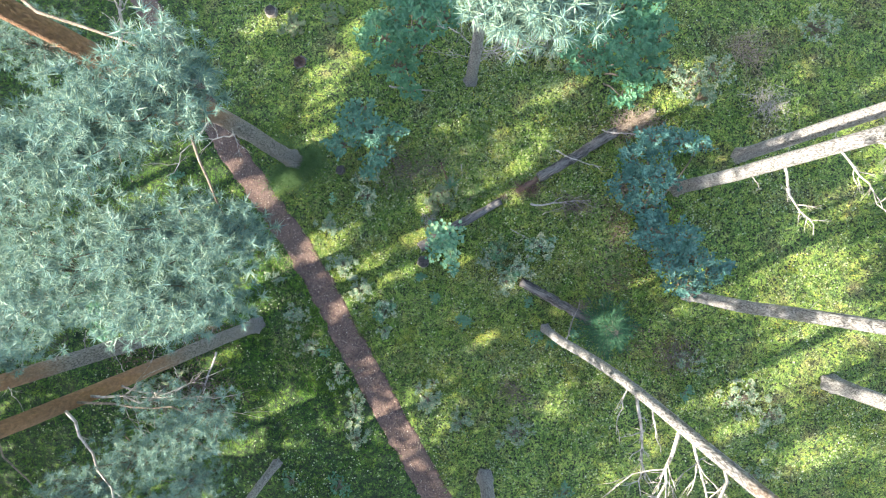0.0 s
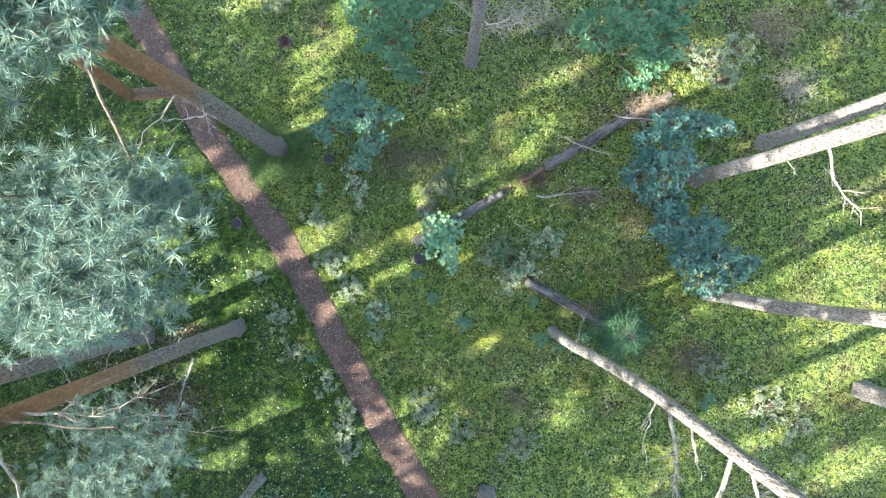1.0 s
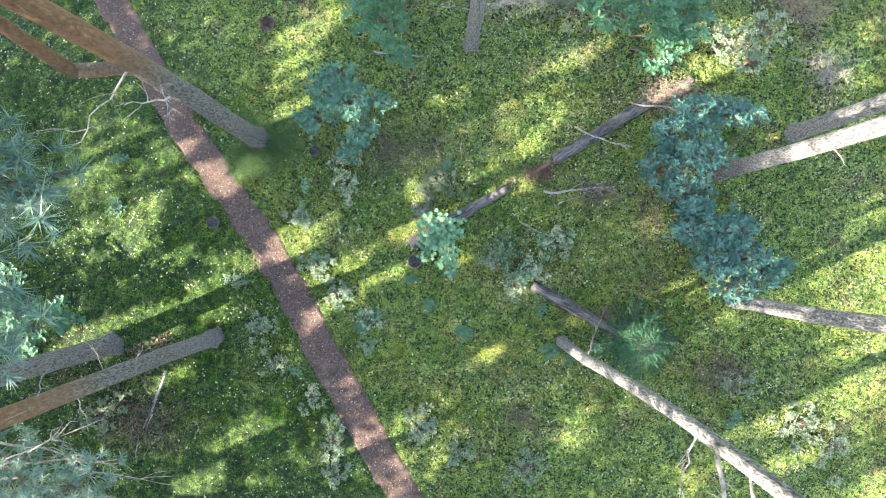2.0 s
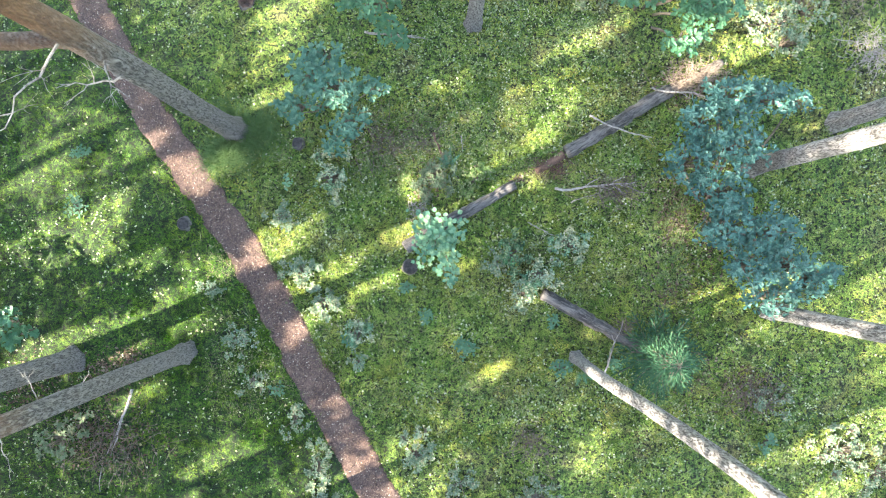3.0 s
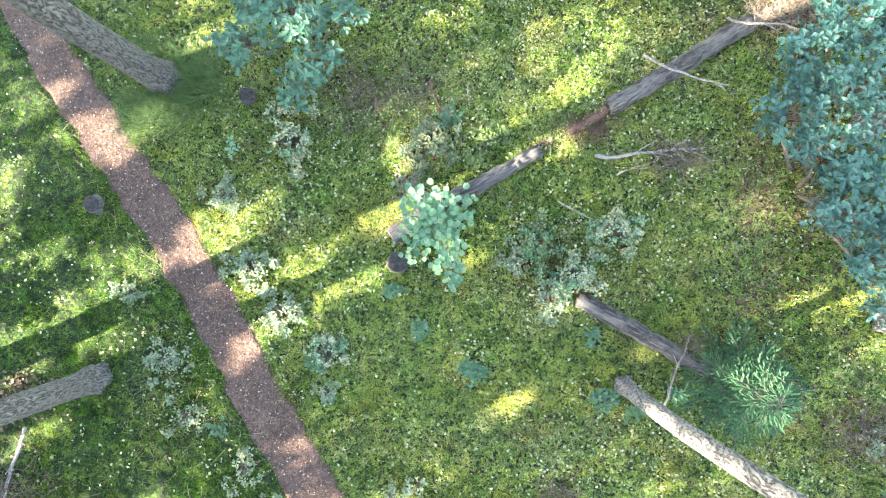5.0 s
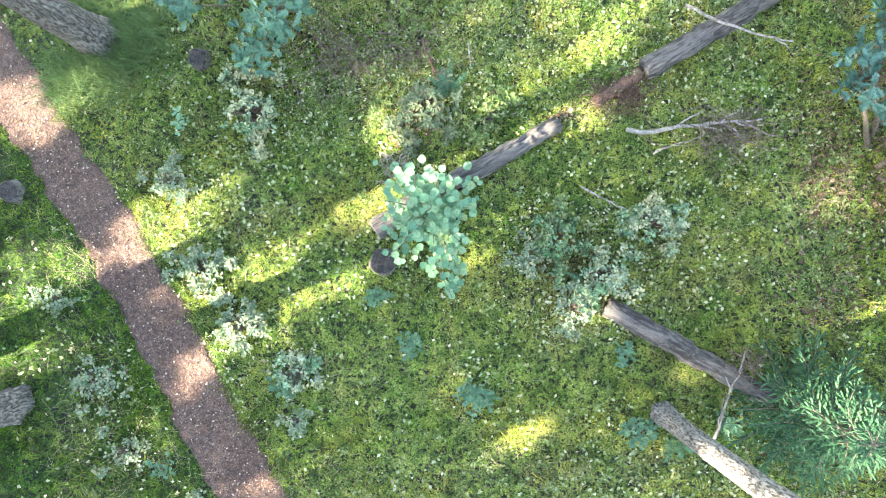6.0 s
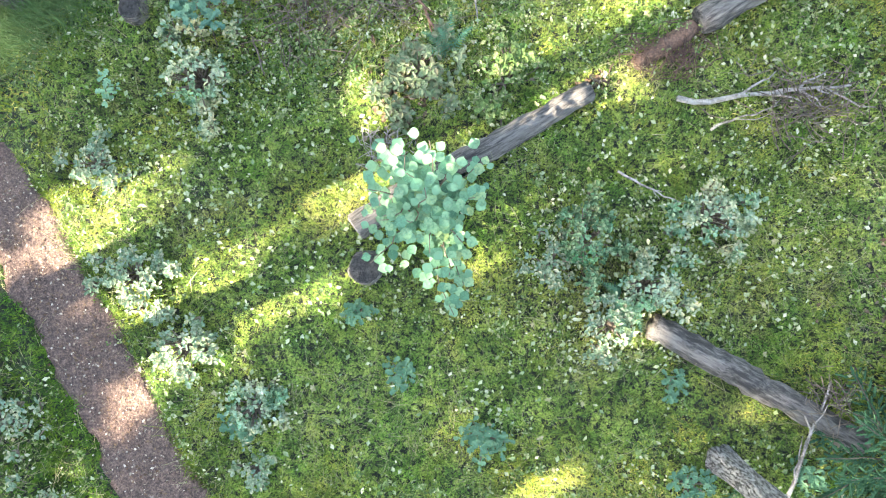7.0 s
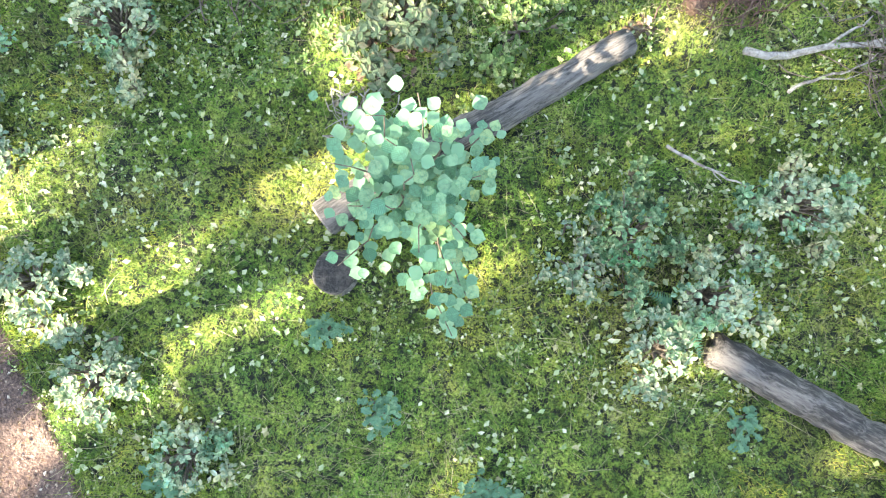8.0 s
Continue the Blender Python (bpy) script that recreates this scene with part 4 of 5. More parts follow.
def single_leaf_material(name, stops):
    m, nt, bsdf = material(name, 0.5)
    info = nt.nodes.new("ShaderNodeObjectInfo")
    col = ramp(nt, info.outputs["Random"], *[(i / (len(stops) - 1), c) for i, c in enumerate(stops)])
    sp = nt.nodes.new("ShaderNodeSeparateXYZ")
    nt.links.new(coords(nt), sp.inputs[0])
    ay = nt.nodes.new("ShaderNodeMath")
    ay.operation = "ABSOLUTE"
    nt.links.new(sp.outputs[1], ay.inputs[0])
    up = nt.nodes.new("ShaderNodeMath")
    up.operation = "SUBTRACT"
    nt.links.new(sp.outputs[0], up.inputs[0])
    nt.links.new(ay.outputs[0], up.inputs[1])
    rows = nt.nodes.new("ShaderNodeMath")
    rows.operation = "PINGPONG"
    rows.inputs[1].default_value = 0.075
    nt.links.new(up.outputs[0], rows.inputs[0])
    low = nt.nodes.new("ShaderNodeMath")
    low.operation = "MINIMUM"
    nt.links.new(rows.outputs[0], low.inputs[0])
    nt.links.new(ay.outputs[0], low.inputs[1])
    col = blend(nt, step_up(nt, low.outputs[0], 0.03, 0.0), col, tuple(min(1, 1.35 * v) for v in stops[1]))
    blot = noise_of(nt, coords(nt), 3.5, 4)
    col = blend(nt, step_up(nt, blot, 0.45, 0.75), col, tuple(0.7 * v for v in stops[1]))
    nt.links.new(col, bsdf.inputs["Base Color"])
    tr = nt.nodes.new("ShaderNodeBsdfTranslucent")
    nt.links.new(col, tr.inputs[0])
    mx = nt.nodes.new("ShaderNodeMixShader")
    mx.inputs[0].default_value = 0.25
    nt.links.new(bsdf.outputs[0], mx.inputs[1])
    nt.links.new(tr.outputs[0], mx.inputs[2])
    nt.links.new(mx.outputs[0], nt.nodes["Material Output"].inputs[0])
    return m


ROUND_LEAF_ONE = single_leaf_material("round_leaf", [(0.055, 0.17, 0.095), (0.085, 0.22, 0.12), (0.12, 0.26, 0.135), (0.20, 0.33, 0.16), (0.27, 0.35, 0.14)])
round_leaf_sapling(-0.10, 0.32)

# low pale-leaved shrubs
for k, (x, y, rx, ry, h, n, mat, label) in enumerate([
        (-2.50, -0.22, 0.34, 0.26, 0.22, 300, SHRUB, "low shrub with pale leaves bleached by sun beside the path"),
        (-2.05, -0.80, 0.36, 0.30, 0.24, 340, SHRUB, "low shrub with white-looking sunlit leaves"),
        (-1.50, -1.28, 0.32, 0.34, 0.22, 240, SHRUB_BLUE, "low shrub with pale bluish leaves"),
        (-2.85, 0.70, 0.30, 0.26, 0.20, 190, SHRUB, "small shrub with pale leaves at the path's edge"),
        (-1.48, -1.80, 0.16, 0.24, 0.15, 110, SHRUB, "small trailing shrub in moss"),
        (-1.95, 1.38, 0.40, 0.48, 0.36, 440, SHRUB_BLUE, "twiggy shrub with tiny bluish leaves in moss"),
        (1.14, 0.06, 0.26, 0.38, 0.42, 320, SHRUB_TEAL, "upright shrub with pale blue-green leaves"),
        (2.10, 0.24, 0.40, 0.34, 0.40, 420, SHRUB_BLUE, "rounded low shrub with pale blue-green leaves"),
        (1.62, -0.30, 0.36, 0.30, 0.36, 340, SHRUB_BLUE, "spreading shrub with pale leaves over the end of the log"),
        (1.35, -0.62, 0.30, 0.22, 0.22, 220, SHRUB, "low shrub touched by sun beside the log"),
        (0.90, -0.12, 0.26, 0.22, 0.25, 160, SHRUB, "low pale shrub among grass"),
        (-0.17, 1.42, 0.34, 0.36, 0.26, 380, DARK_SHRUB, "scrubby bush with dull green and brown leaves"),
        (-3.62, -1.46, 0.34, 0.26, 0.16, 150, SHRUB, "low pale-leaved plant beside the path"),
        (-3.35, -2.15, 0.30, 0.28, 0.15, 110, SHRUB, "low pale-leaved plant in moss"),
        (-2.60, -2.80, 0.24, 0.36, 0.15, 130, SHRUB, "trailing pale-leaved plant along the path"),
        (-2.20, -3.60, 0.26, 0.45, 0.20, 240, SHRUB, "pale-leaved shrub at the path's edge"),
        (-2.15, -4.35, 0.26, 0.40, 0.20, 240, SHRUB, "pale-leaved shrub along the path"),
        (-0.50, -3.40, 0.36, 0.45, 0.22, 330, SHRUB, "pale-leaved shrub in the clearing"),
        (0.30, -3.95, 0.35, 0.30, 0.18, 180, SHRUB, "low pale shrub in the clearing"),
        (1.60, -4.20, 0.55, 0.35, 0.20, 260, SHRUB, "spread of low pale-leaved shrub"),
        (6.90, -3.35, 0.60, 0.40, 0.25, 360, SHRUB, "sunlit pale leafy shrub among moss"),
        (7.60, -3.80, 0.50, 0.40, 0.22, 260, SHRUB, "low pale-leaved shrub in half shade"),
        (5.60, -2.55, 0.40, 0.30, 0.20, 160, SHRUB, "low pale-leaved plant behind the spruce"),
        (7.30, -5.3, 0.55, 0.40, 0.22, 220, SHRUB, "pale-leaved low shrub in shade"),
        (0.55, 1.35, 0.26, 0.30, 0.16, 120, HERB, "cluster of small green seedlings"),
        (-4.1, -0.55, 0.22, 0.18, 0.15, 90, SHRUB, "small pale plant by the path"),
        (2.6, 4.9, 0.5, 0.4, 0.3, 200, DARK_SHRUB, "dark scrub below the saplings"),
        (-3.9, 5.7, 0.35, 0.3, 0.3, 220, DARK_SHRUB, "dark green low bush in moss"),
        (-2.9, 5.9, 0.3, 0.3, 0.3, 180, DARK_SHRUB, "dark green low bush in moss"),
        (-0.65, 5.9, 0.6, 0.4, 0.5, 200, DARK_SHRUB, "dark scrub below the saplings")]):
    lay = np.random.default_rng(1200 + k)
    n = int(n * 1.7)
    lobes = [(0, 0, h * 0.5, rx * 0.7, ry * 0.7, h * 0.6, int(n * 0.4))]
    for q in range(9):
        ang, f = q * 2.4 + lay.normal(0, 0.4), lay.uniform(0.35, 1.15)
        lobes.append((math.cos(ang) * rx * f, math.sin(ang) * ry * f, h * lay.uniform(0.15, 0.5), rx * lay.uniform(0.14, 0.36), ry * lay.uniform(0.14, 0.36), h * 0.45, int(n * lay.uniform(0.05, 0.16))))
    bush("shrub", x, y, lobes, LEAF_SMALL, 0.043 if mat is not DARK_SHRUB else 0.056, mat, label, "shrub", 700 + k, 0.6, 5, "low shrubs", 0.006)

# rosettes and seedlings with larger leaves
for k, (x, y, r, n, leaf, mat) in enumerate([(-0.31, -1.00, 0.13, 34, LEAF_OAK, SEEDLING), (0.37, -1.55, 0.22, 60, LEAF_OAK, SEEDLING), (-0.63, -0.50, 0.10, 26, LEAF_OAK, SEEDLING), (2.00, -1.90, 0.20, 40, LEAF_OAK, SEEDLING), (2.92, -1.80, 0.16, 34, LEAF_OAK, SEEDLING),
                                            (1.86, -1.09, 0.12, 24, LEAF_OAK, SEEDLING), (-1.62, -1.42, 0.16, 40, LEAF_OAK, SEEDLING), (-3.70, -1.36, 0.16, 26, LEAF_SMALL, SHRUB), (-2.75, 1.30, 0.14, 14, LEAF_OAK, ROUND_LEAF), (0.55, 1.55, 0.20, 40, LEAF_OAK, HERB),
                                            (0.35, 1.15, 0.14, 24, LEAF_OAK, HERB), (-6.6, 0.9, 0.25, 40, LEAF_OAK, SEEDLING), (-6.6, 1.9, 0.2, 30, LEAF_OAK, SEEDLING), (-3.75, -5.5, 0.3, 50, LEAF_OAK, SEEDLING), (-2.6, -5.6, 0.35, 60, LEAF_OAK, OAK_BRIGHT),
                                            (5.6, -3.2, 0.25, 40, LEAF_OAK, SEEDLING), (2.8, -5.7, 0.3, 40, LEAF_OAK, SEEDLING), (-2.9, -2.3, 0.14, 22, LEAF_OAK, SEEDLING), (7.7, -4.5, 0.18, 26, LEAF_OAK, SHRUB)]):
    bush("seedling", x, y, [(0, 0, 0.07, r * 0.9, r * 0.9, 0.10, int(n * 1.5))], leaf, 0.068 if leaf is LEAF_OAK else 0.05, mat, "small seedling with teal lobed leaves in moss" if mat is SEEDLING else "small seedling with pale green leaves", "seedling", 900 + k, 0.4, 4, "seedlings", 0.004)


def fern(x, y, turn, seed):
    gen = np.random.default_rng(seed)
    ob = thing("fern", x, y, "small green fern by the log", "fern", "ferns")
    for k in range(5):
        s = Soup()
        th = turn + (k - 2) * 0.6 + gen.normal(0, 0.1)
        d = np.array([math.cos(th), math.sin(th), 0])
        n = np.array([-d[1], d[0], 0])
        ln = gen.uniform(0.22, 0.32)
        for u in np.linspace(0.12, 1, 14):
            p = d * ln * u + np.array([0, 0, 0.16 * math.sin(u * 2.4)])
            w = 0.075 * (1.1 - u) ** 0.8
            for sg in (-1, 1):
                e = p + n * sg * w + d * w * 0.45
                s.add([p - d * 0.006, e, p + d * 0.008], [(0, 1, 2)])
        part("frond", s, OAK_BRIGHT, ob, smoothed=False)


fern(1.48, -0.38, -2.4, 950)
fern(0.10, 1.60, 2.0, 951)
fern(2.35, -1.95, -0.6, 952)


# ---- dead wood ----
def stump(x, y, r, h, seed, label, top, rough=0.004):
    gen = np.random.default_rng(seed)
    ob = thing("tree_stump", x, y, label, "stump", "stumps")
    ph = gen.random() * 6
    zs = np.array([-0.08, 0.0, 0.05, h * 0.5, h])
    rs = r * np.array([1.35, 1.25, 1.12, 1.03, 1.0])
    s = Soup()
    tube(s, [(0, 0, z) for z in zs], rs, 22, 0.06, seed, flare=lambda row, th: 1 + 0.06 * np.sin(5 * th + ph) * (1.3 - row / 5))
    part("stump_side", s, CUT if r > 0.13 and top is CUT_DARK else LOG, ob)
    s = Soup()
    rings, sides = 5, 22
    th = np.arange(sides) / sides * 6.283
    v = [(0, 0, h + 0.006)]
    for k in range(1, rings):
        q = r * 0.93 * k / (rings - 1)
        for a in th:
            v.append((math.cos(a) * q, math.sin(a) * q, h + 0.006 + abs(gen.normal(0, rough)) - (0.03 if rough > 0.01 and k < 3 else 0)))
    f = [(0, 1 + i, 1 + (i + 1) % sides) for i in range(sides)]
    for k in range(rings - 2):
        f += [(1 + k * sides + i, 1 + (k + 1) * sides + i, 1 + (k + 1) * sides + (i + 1) % sides, 1 + k * sides + (i + 1) % sides) for i in range(sides)]
    s.add(v, f)
    part("cut_top", s, top, ob, "dark weathered cut top")


stump(-0.585, -0.16, 0.122, 0.16, 21, "old sawn stump with blackened top", CUT_DARK)
stump(-4.60, 0.60, 0.11, 0.12, 22, "small dark stump beside the path", CUT_DARK)
stump(-2.58, 2.02, 0.10, 0.12, 23, "small dark stump in grass", CUT_DARK)
stump(-3.66, 4.74, 0.15, 0.10, 24, "reddish rotten stump in moss", ROTTEN, 0.05)
stump(-4.50, 6.15, 0.14, 0.16, 25, "dark old stump in moss", CUT_DARK)


def fallen_log(a, b, r0, r1, mat, label, seed, sink=0.35, ends=(CUT, CUT)):
    """A log lying on the floor; its ends are parts."""
    gen = np.random.default_rng(seed)
    mid = (np.array(a) + np.array(b)) / 2
    ob = thing("fallen_log", float(mid[0]), float(mid[1]), label, "log", "logs")
    n = 26
    turn = math.atan2(b[1] - a[1], b[0] - a[0])
    xy = wander((*a, 0), (*b, 0), n, 0.004, gen)
    r = np.linspace(r0, r1, n) * (1 + 0.05 * gen.normal(size=n))
    p = np.stack([xy[:, 0], xy[:, 1], ground_z(xy[:, 0], xy[:, 1]) + r * (1 - sink)], -1) - np.array(ob.location)
    c, k = math.cos(turn), math.sin(turn)
    p = np.stack([p[:, 0] * c + p[:, 1] * k, p[:, 1] * c - p[:, 0] * k, p[:, 2]], -1)
    ob.rotation_euler[2] = turn
    s = Soup()
    tube(s, p, r, 20, 0.13, seed)
    part("log_body", s, mat, ob)
    for k, (i, j) in enumerate(((0, 1), (-1, -2))):
        s = Soup()
        d = p[i] - p[j]
        d /= np.linalg.norm(d)
        tube(s, [p[i] - d * 0.01, p[i] + d * 0.012], [r[i] * 0.94, r[i] * 0.92], 20, 0.03, seed + 1)
        part("cut_end", s, ends[k], ob, "pale sawn end" if ends[k] is CUT else "")
    return ob


fallen_log((-0.66, 0.17), (1.22, 1.27), 0.115, 0.085, LOG, "grey weathered log lying in moss", 31, 0.35, (CUT, LOG))
fallen_log((2.12, 1.83), (3.95, 2.93), 0.115, 0.12, LOG, "dark weathered log crossed by a bare branch", 32, 0.35, (LOG, LOG))
fallen_log((3.98, 2.95), (4.9, 3.45), 0.095, 0.08, LOG_PALE, "sunlit barkless length of log", 33, 0.75, (LOG, LOG))
fallen_log((1.70, -0.62), (3.35, -1.56), 0.105, 0.105, LOG, "weathered grey log beside the young spruce", 34, 0.35, (LOG, LOG))
fallen_log((1.62, 1.50), (2.08, 1.80), 0.055, 0.08, ROTTEN, "crumbling red rotten length of log", 35, 0.75, (ROTTEN, ROTTEN))


def fallen_branch(a, b, r, seed, label, side=4, lift=0.03, mat=None, spread=0.35):
    gen = np.random.default_rng(seed)
    mid = (np.array(a) + np.array(b)) / 2
    ob = thing("fallen_branch", float(mid[0]), float(mid[1]), label, "branch", "fallen branches")
    o = np.array(ob.location)
    s = Soup()
    A = np.array([a[0], a[1], ground_z(*a) + lift]) - o
    B = np.array([b[0], b[1], ground_z(*b) + lift]) - o
    p = wander(A, B, 12, 0.012, gen)
    tube(s, p, np.linspace(r, r * 0.4, 12), 7, 0.1, seed)
    span = np.linalg.norm(B - A)
    for k in range(side):
        i = gen.integers(3, 11)
        d = (B - A) / span + gen.normal(0, spread, 3) * np.array([1, 1, 0.3])
        tube(s, wander(p[i], p[i] + d * span * gen.uniform(0.15, 0.35), 5, 0.05, gen), np.linspace(r * 0.5, r * 0.15, 5), 5)
    part("bough", s, mat or TWIG, ob)
    return ob


fallen_branch((2.50, 2.45), (3.56, 2.06), 0.018, 41, "bare pale branch lying across the log", 1, 0.24)
fallen_branch((1.92, 1.20), (3.3, 1.30), 0.026, 42, "bleached branch lying in moss", 9, 0.075)
fallen_branch((-1.44, 4.10), (-0.28, 3.93), 0.025, 43, "dead branch under the sapling", 2)
fallen_branch((-5.55, -2.35), (-6.15, -3.75), 0.03, 44, "dead branch fallen beside the pine", 3)
fallen_branch((2.65, -2.15), (3.05, -1.05), 0.018, 45, "thin bare branch propped over the log", 4, 0.16)
fallen_branch((1.45, 0.62), (1.95, 0.36), 0.012, 46, "thin dead twig in moss", 2)
fallen_branch((3.6, 2.95), (4.6, 2.75), 0.02, 47, "sun-bleached branch beside the log", 3, 0.2)
fallen_branch((-1.62, 1.9), (-1.45, 1.45), 0.012, 48, "thin brown branch in grass", 1, 0.03, STEM)
fallen_branch((-0.18, 2.2), (0.02, 1.7), 0.02, 49, "reddish dead branch among scrub", 3, 0.06, ROTTEN)
fallen_branch((2.2, 0.95), (2.75, 1.15), 0.012, 50, "thin dead twig in moss", 3)
fallen_branch((0.3, 2.15), (0.33, 1.85), 0.012, 51, "pale broken stick in moss", 0)


def brush_pile(x, y, rx, ry, h, count, seed, mat, label):
    """A tangle of dead twigs."""
    gen = np.random.default_rng(seed)
    ob = thing("brush_pile", x, y, label, "brushwood", "brush piles")
    s = Soup()
    for k in range(count):
        c = gen.normal(0, 0.45, 2) * np.array([rx, ry])
        th, ln = gen.random() * 6.28, gen.uniform(0.3, 0.9) * min(rx, ry) * 1.4
        z = gen.random() * h
        d = np.array([math.cos(th), math.sin(th), gen.normal(0, 0.25)]) * ln / 2
        m = np.array([c[0], c[1], z + 0.02])
        tube(s, wander(m - d, m + d, 5, 0.06, gen), np.linspace(0.0055, 0.002, 5), 4, caps=False)
    tagged(part("tangle", s, mat, ob), kind="stuff")
    return ob


brush_pile(4.4, 3.1, 0.7, 0.35, 0.2, 260, 61, LOG_PALE, "heap of brown dead twigs over the log")
brush_pile(2.95, 1.15, 0.6, 0.35, 0.12, 120, 62, STEM, "tangle of grey dead twigs")
brush_pile(1.55, -3.25, 0.45, 0.4, 0.12, 90, 63, STEM, "dark tangle of dead twigs")
brush_pile(1.6, 5.2, 1.3, 0.5, 0.5, 220, 64, TWIG, "grey tangle of dead branches under the trees")
brush_pile(7.2, 4.9, 0.6, 0.5, 0.3, 160, 65, LOG_PALE, "heap of brown brushwood in sun")
brush_pile(7.6, 3.6, 0.6, 0.5, 0.2, 120, 66, TWIG, "grey dead brushwood in shade")
brush_pile(-0.42, 0.78, 0.26, 0.2, 0.12, 70, 67, TWIG, "small heap of grey twigs beside the sapling")
brush_pile(-0.9, 2.0, 0.9, 0.5, 0.08, 130, 68, STEM, "dark twiggy scrub remains")
brush_pile(-6.0, -3.3, 1.0, 0.7, 0.08, 120, 69, STEM, "dark litter of twigs under the pines")
brush_pile(5.4, -2.3, 0.7, 0.5, 0.1, 110, 70, STEM, "dark dead twigs behind the spruce")
brush_pile(3.05, -1.2, 0.3, 0.25, 0.25, 60, 71, STEM, "brown twigs against the log")
brush_pile(1.9, 1.58, 0.38, 0.2, 0.05, 160, 72, ROTTEN, "crumbled red rotten wood")


# ---- ground cover ----
def not_on_trail(x, y):
    w = 0.31 + 0.14 * (value_noise(x, y, 0.22, 5) - 0.5) + 0.12 * (value_noise(x, y, 0.06, 16) - 0.5)
    return np.abs(trail_off(x, y)) > w


def spread(n, x0, x1, y0, y1, gen, want=None):
    x, y = gen.uniform(x0, x1, n), gen.uniform(y0, y1, n)
    k = not_on_trail(x, y)
    if want is not None:
        k &= want(x, y) > gen.random(n)
    return x[k], y[k]


def blades(soup, x, y, length, width, gen, lean=0.7, clumpy=None):
    n = len(x)
    z = cover_z(x, y) - 0.005
    th = gen.random(n) * 6.28
    ln = length * gen.uniform(0.5, 1.4, n)
    tilt = np.abs(gen.normal(lean, 0.3, n))
    d = np.stack([np.cos(th) * np.sin(tilt), np.sin(th) * np.sin(tilt), np.cos(tilt)], -1)
    sd = np.stack([-np.sin(th), np.cos(th), np.zeros(n)], -1) * (width * gen.uniform(0.6, 1.3, n))[:, None]
    o = np.stack([x, y, z], -1)
    m = o + d * (ln * 0.6)[:, None]
    e = o + d * ln[:, None]
    e[:, 2] -= ln * 0.25 * np.sin(tilt)
    v = np.stack([o - sd, o + sd, m - sd * 0.7, m + sd * 0.7, e], 1).reshape(-1, 3)
    b = (np.arange(n) * 5)[:, None]
    q = np.concatenate([b + np.array([[0, 1, 3, 2]])])
    t = b + np.array([[2, 3, 4]])
    soup.v.append(v)
    soup.f.append(q + soup.n)
    soup.f.append(t + soup.n)
    soup.n += len(v)


def sprigs(soup, x, y, length, width, gen, lean=0.8):
    """Tiny fronds, one pointed blade each."""
    n = len(x)
    th = gen.random(n) * 6.28
    ln = length * gen.uniform(0.5, 1.4, n)
    tilt = np.abs(gen.normal(lean, 0.35, n))
    d = np.stack([np.cos(th) * np.sin(tilt), np.sin(th) * np.sin(tilt), np.cos(tilt)], -1)
    sd = np.stack([-np.sin(th), np.cos(th), np.zeros(n)], -1) * (width * gen.uniform(0.6, 1.3, n))[:, None]
    o = np.stack([x, y, cover_z(x, y) - 0.006], -1)
    v = np.stack([o - sd, o + sd, o + d * ln[:, None]], 1).reshape(-1, 3)
    soup.add_many(v, np.arange(3 * n).reshape(-1, 3))


def herb_share(x, y):
    """How thickly low herbs grow: most above the log and down the slope, few in the middle."""
    thick = smooth(0.9, 2.0, y - 0.25 * x) * smooth(-3.0, -1.0, x) + 0.6 * smooth(-1.2, -2.4, y) * smooth(-2.0, -0.5, x) + 0.6 * smooth(2.8, 3.8, x)
    return np.clip(0.06 + 0.64 * np.clip(thick, 0, 1), 0, 1) * (0.25 + 0.75 * smooth(0.35, 0.65, value_noise(x, y, 0.7, 31)))


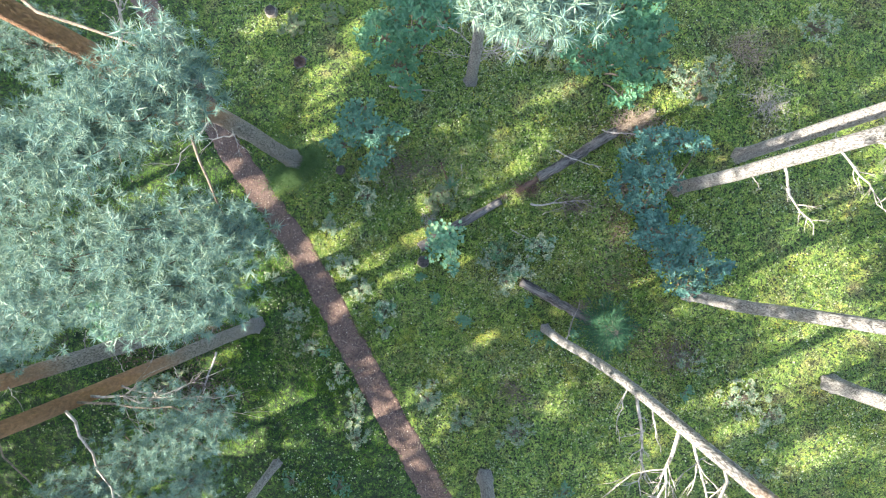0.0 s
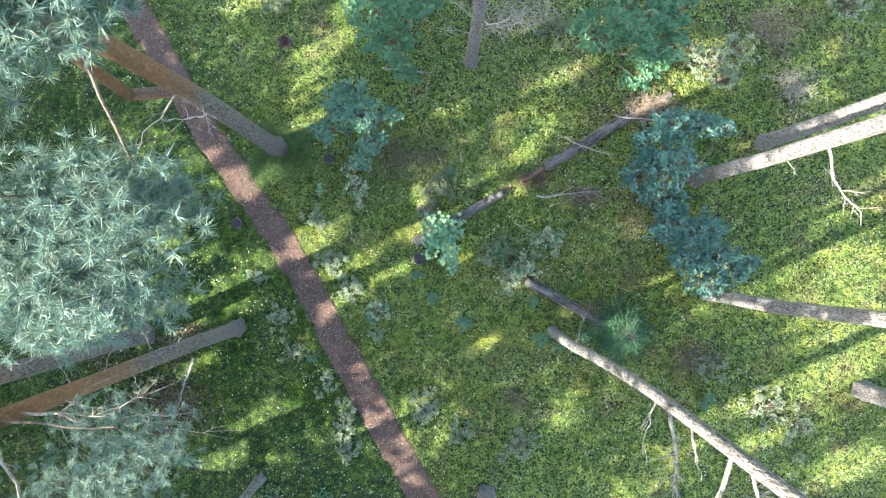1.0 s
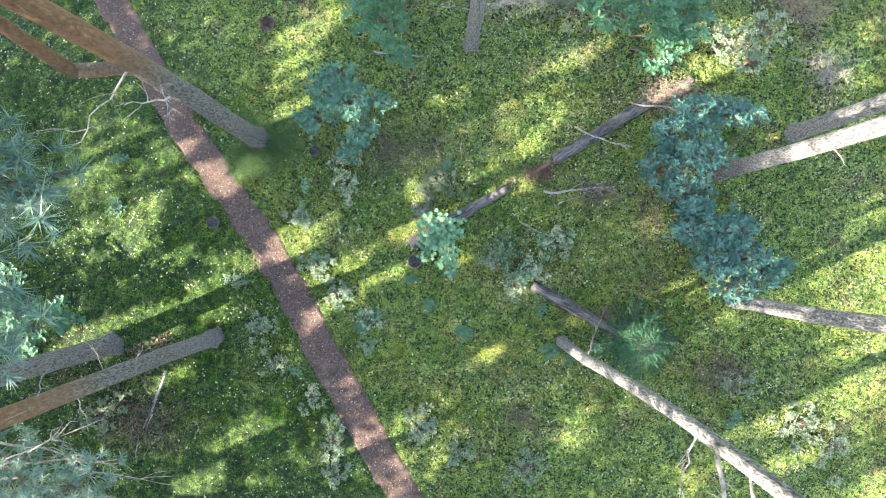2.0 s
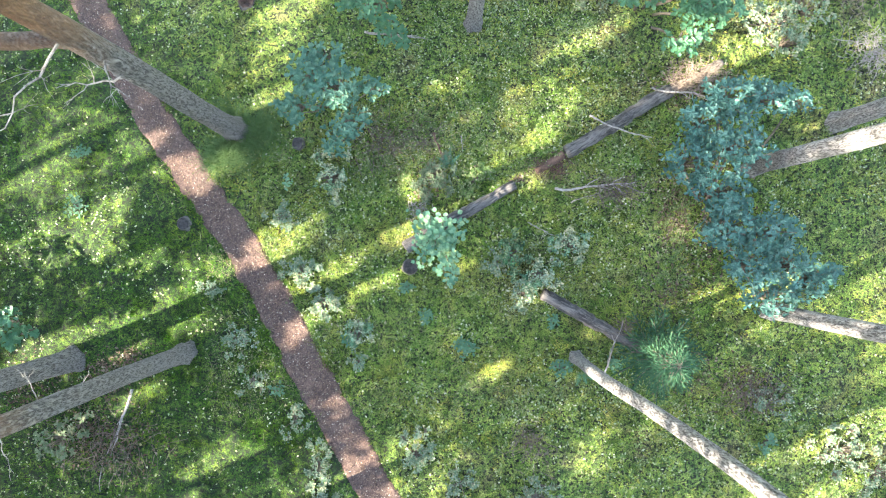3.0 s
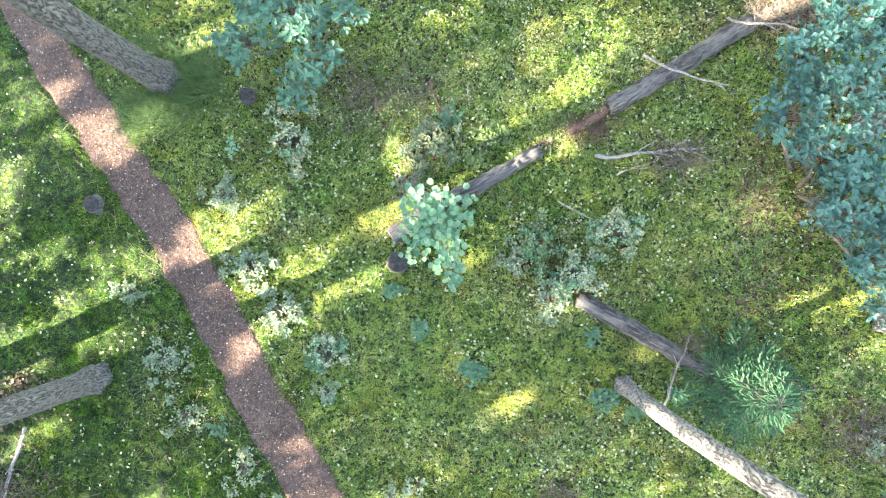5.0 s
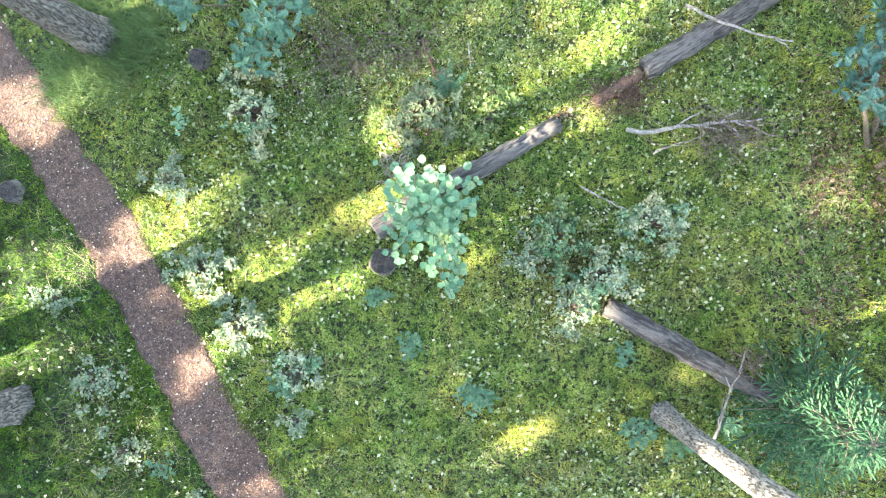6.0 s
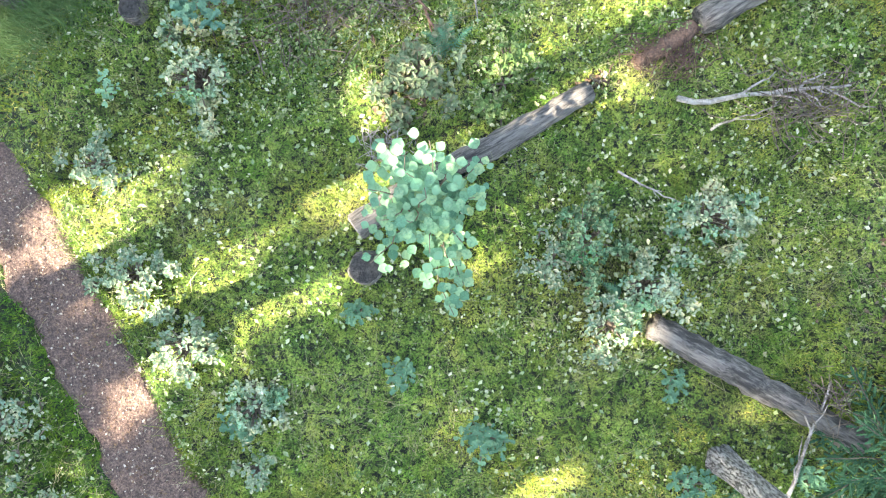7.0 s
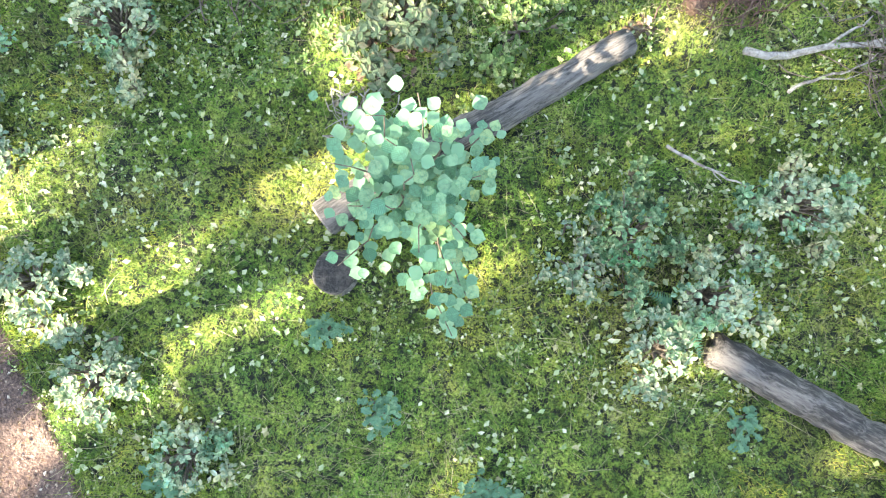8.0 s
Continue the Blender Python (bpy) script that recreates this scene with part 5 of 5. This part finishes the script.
def build_cover():
    gen = np.random.default_rng(800)
    s = Soup()
    sprigs(s, *spread(300000, -3.4, 3.4, -2.1, 2.1, gen, lambda x, y: 0.25 + 0.75 * value_noise(x, y, 0.22, 20)), 0.046, 0.0021, gen)
    tagged(part("fine_moss_fronds", s, FRONDS, smoothed=False), "fine yellow-green moss fronds", "moss", kind="stuff")
    s = Soup()
    outside = lambda x, y, a, b: smooth(0.85, 1.05, np.maximum(np.abs(x) / a, np.abs(y) / b))
    sprigs(s, *spread(200000, -5.6, 5.6, -3.4, 3.4, gen, lambda x, y: (0.15 + 0.85 * smooth(0.2, 0.8, value_noise(x, y, 0.4, 21))) * outside(x, y, 2.7, 1.6)), 0.05, 0.0045, gen)
    sprigs(s, *spread(170000, -11.5, 11.5, -6.8, 6.8, gen, lambda x, y: (0.1 + 0.9 * smooth(0.2, 0.8, value_noise(x, y, 0.6, 22))) * outside(x, y, 3.6, 2.2)), 0.075, 0.008, gen)
    tagged(part("moss_fronds", s, GRASS, smoothed=False), "short moss fronds and fine grass", "moss", kind="stuff")
    s = Soup()
    blades(s, *spread(13000, -4.5, 4.5, -3, 3, gen, lambda x, y: 0.2 + 0.8 * smooth(0.45, 0.75, value_noise(x, y, 0.8, 23))), 0.22, 0.0014, gen, 1.1)
    tagged(part("long_grass", s, GRASS, smoothed=False), "thin long grass blades", "grass", kind="stuff")
    s = Soup()
    for cx, cy, rad, n in ((-3.6, 2.0, 0.42, 1800), (-3.95, 1.85, 0.35, 1400), (-3.25, 2.3, 0.4, 1200), (-3.9, 2.6, 0.3, 500)):
        p = gen.normal(0, rad * 0.5, (n, 2)) + np.array([cx, cy])
        blades(s, p[:, 0], p[:, 1], 0.30, 0.003, gen, 0.75)
    tagged(part("grass_tufts", s, GRASS_DARK, smoothed=False), "dark green tufted grass round the pine's foot", "grass", kind="stuff")
    s = Soup()

    def strewn(n, x0, x1, y0, y1, size, want):
        x, y = spread(n, x0, x1, y0, y1, gen, want)
        z = floor_z(x, y) + gen.uniform(0.01, 0.05, len(x))
        ax = gen.normal(0, 0.28, (len(x), 3)) + np.array([0, 0, 1])
        scatter(s, *LEAF_BIT, np.stack([x, y, z], -1), turns(ax, gen.random(len(x)) * 6.28), size * gen.uniform(0.5, 1.3, len(x)))

    strewn(6000, -3.5, 3.5, -2.2, 2.4, 0.026, lambda x, y: 0.03 + smooth(0.45, 0.75, value_noise(x, y, 0.6, 24)))
    strewn(46000, -11, 11, -6.5, 6.5, 0.046, lambda x, y: (0.16 + 0.7 * smooth(0.5, 0.8, value_noise(x, y, 0.8, 25))) * np.where(x + 0.58 * y < -2.6, 0.5, 1.0))
    strewn(1100, 0.6, 2.4, -1.0, 0.6, 0.034, lambda x, y: smooth(0.3, 0.6, value_noise(x, y, 0.4, 33)))
    strewn(5500, -1.8, 2.8, 1.6, 5.0, 0.034, lambda x, y: 0.25 + 0.6 * smooth(0.3, 0.7, value_noise(x, y, 0.5, 26)))
    tagged(part("ground_leaves", s, LITTER, smoothed=False), "small pale leaves of low herbs in moss", "herbs", kind="stuff")
    s = Soup()

    def herbs(n, x0, x1, y0, y1, size, leaves):
        """Clumps of low herbs with small leaves, thick in some places and bare in others."""
        x, y = spread(n, x0, x1, y0, y1, gen, herb_share)
        tip = np.stack([x, y, floor_z(x, y)], -1)
        tip = np.repeat(tip, 3, axis=0) + gen.normal(0, size * 1.2, (3 * len(x), 3)) * np.array([1, 1, 0]) + np.array([0, 0, 0.03]) + gen.uniform(0, 0.06, (3 * len(x), 1)) * np.array([[0, 0, 1]])
        whorl_leaves(s, tip, leaves, LEAF_BIT, size, gen, 0.6)

    herbs(7500, -4.2, 4.2, -2.6, 2.6, 0.026, 4)
    herbs(9000, -11, 11, -6.4, 6.4, 0.042, 4)
    tagged(part("low_herbs", s, HERB, smoothed=False), "low green herbs with small leaves in moss", "herbs", kind="stuff")
    s = Soup()
    blades(s, *spread(19000, -4.2, 4.2, -2.8, 2.8, gen, lambda x, y: 0.2 + 0.9 * smooth(0.4, 0.7, value_noise(x, y, 0.7, 27))), 0.21, 0.0013, gen, 1.15)
    blades(s, *spread(5000, -10, 10, -6, 6, gen, lambda x, y: smooth(0.45, 0.75, value_noise(x, y, 0.9, 28))), 0.22, 0.0022, gen, 1.1)
    tagged(part("dry_grass", s, STRAW, smoothed=False), "thin straw-coloured dry grass stems", "grass", kind="stuff")
    s = Soup()
    x, y = spread(200, -9, 9, -5.5, 5.5, gen)
    for cx, cy in zip(x, y):
        n = 6
        ang = np.arange(n) * 6.283 / n + gen.random()
        ax = np.stack([-np.cos(ang) * 0.35, -np.sin(ang) * 0.35, np.ones(n)], -1)
        rot = turns(np.tile(np.array([[0.0, 0.0, 1.0]]), (n, 1)), ang)
        scatter(s, *LEAF_BIT, np.tile(np.array([[cx, cy, float(floor_z(cx, cy)) + 0.04]]), (n, 1)), rot, 0.032 * gen.uniform(0.4, 1.2, n))
    tagged(part("pale_rosettes", s, STRAW, smoothed=False), "small pale star-shaped leaf rosettes", "herbs", kind="stuff")
    s = Soup()
    y = gen.uniform(-7, 7, 9000)
    u = gen.normal(0, 0.24, 9000)
    x = trail_x(y) + u
    z = ground_z(x, y) - 0.02 + bumps(x, y) * 0.3
    ax = gen.normal(0, 0.3, (len(x), 3)) + np.array([0, 0, 1])
    scatter(s, *LEAF_BIT, np.stack([x, y, z], -1), turns(ax, gen.random(len(x)) * 6.28), 0.036 * gen.uniform(0.15, 1.0, len(x)) ** 1.5)
    tagged(part("path_litter", s, CHIPS, smoothed=False), "bark chips and dry leaves on the path", "litter", kind="stuff")
    s = Soup()
    for cx, cy, rx, ry, n in ((3.95, 0.75, 0.3, 0.8, 420), (4.6, 0.9, 0.8, 1.4, 900), (3.9, -0.6, 0.7, 0.5, 160), (4.2, -2.0, 0.6, 0.5, 200), (-0.3, 1.3, 0.3, 0.4, 150), (4.4, 3.1, 0.8, 0.4, 400), (1.3, 1.36, 0.14, 0.08, 60), (-6.1, -3.3, 1.0, 0.7, 900), (-6.0, -2.1, 0.6, 0.35, 400), (-5.6, -1.75, 0.4, 0.2, 150), (5.3, -2.3, 0.7, 0.5, 300), (-1.2, 2.05, 0.9, 0.5, 260), (-7.6, -2.4, 0.8, 0.6, 400)):
        p = gen.normal(0, 0.5, (n, 2)) * np.array([rx, ry]) + np.array([cx, cy])
        z = floor_z(p[:, 0], p[:, 1]) + gen.uniform(0.01, 0.035, n)
        ax = gen.normal(0, 0.4, (n, 3)) + np.array([0, 0, 1])
        scatter(s, *LEAF_SMALL, np.column_stack([p, z]), turns(ax, gen.random(n) * 6.28), gen.uniform(0.025, 0.065, n))
    tagged(part("leaf_litter", s, RUST, smoothed=False), "fallen brown oak leaves", "litter", kind="stuff")


build_cover()
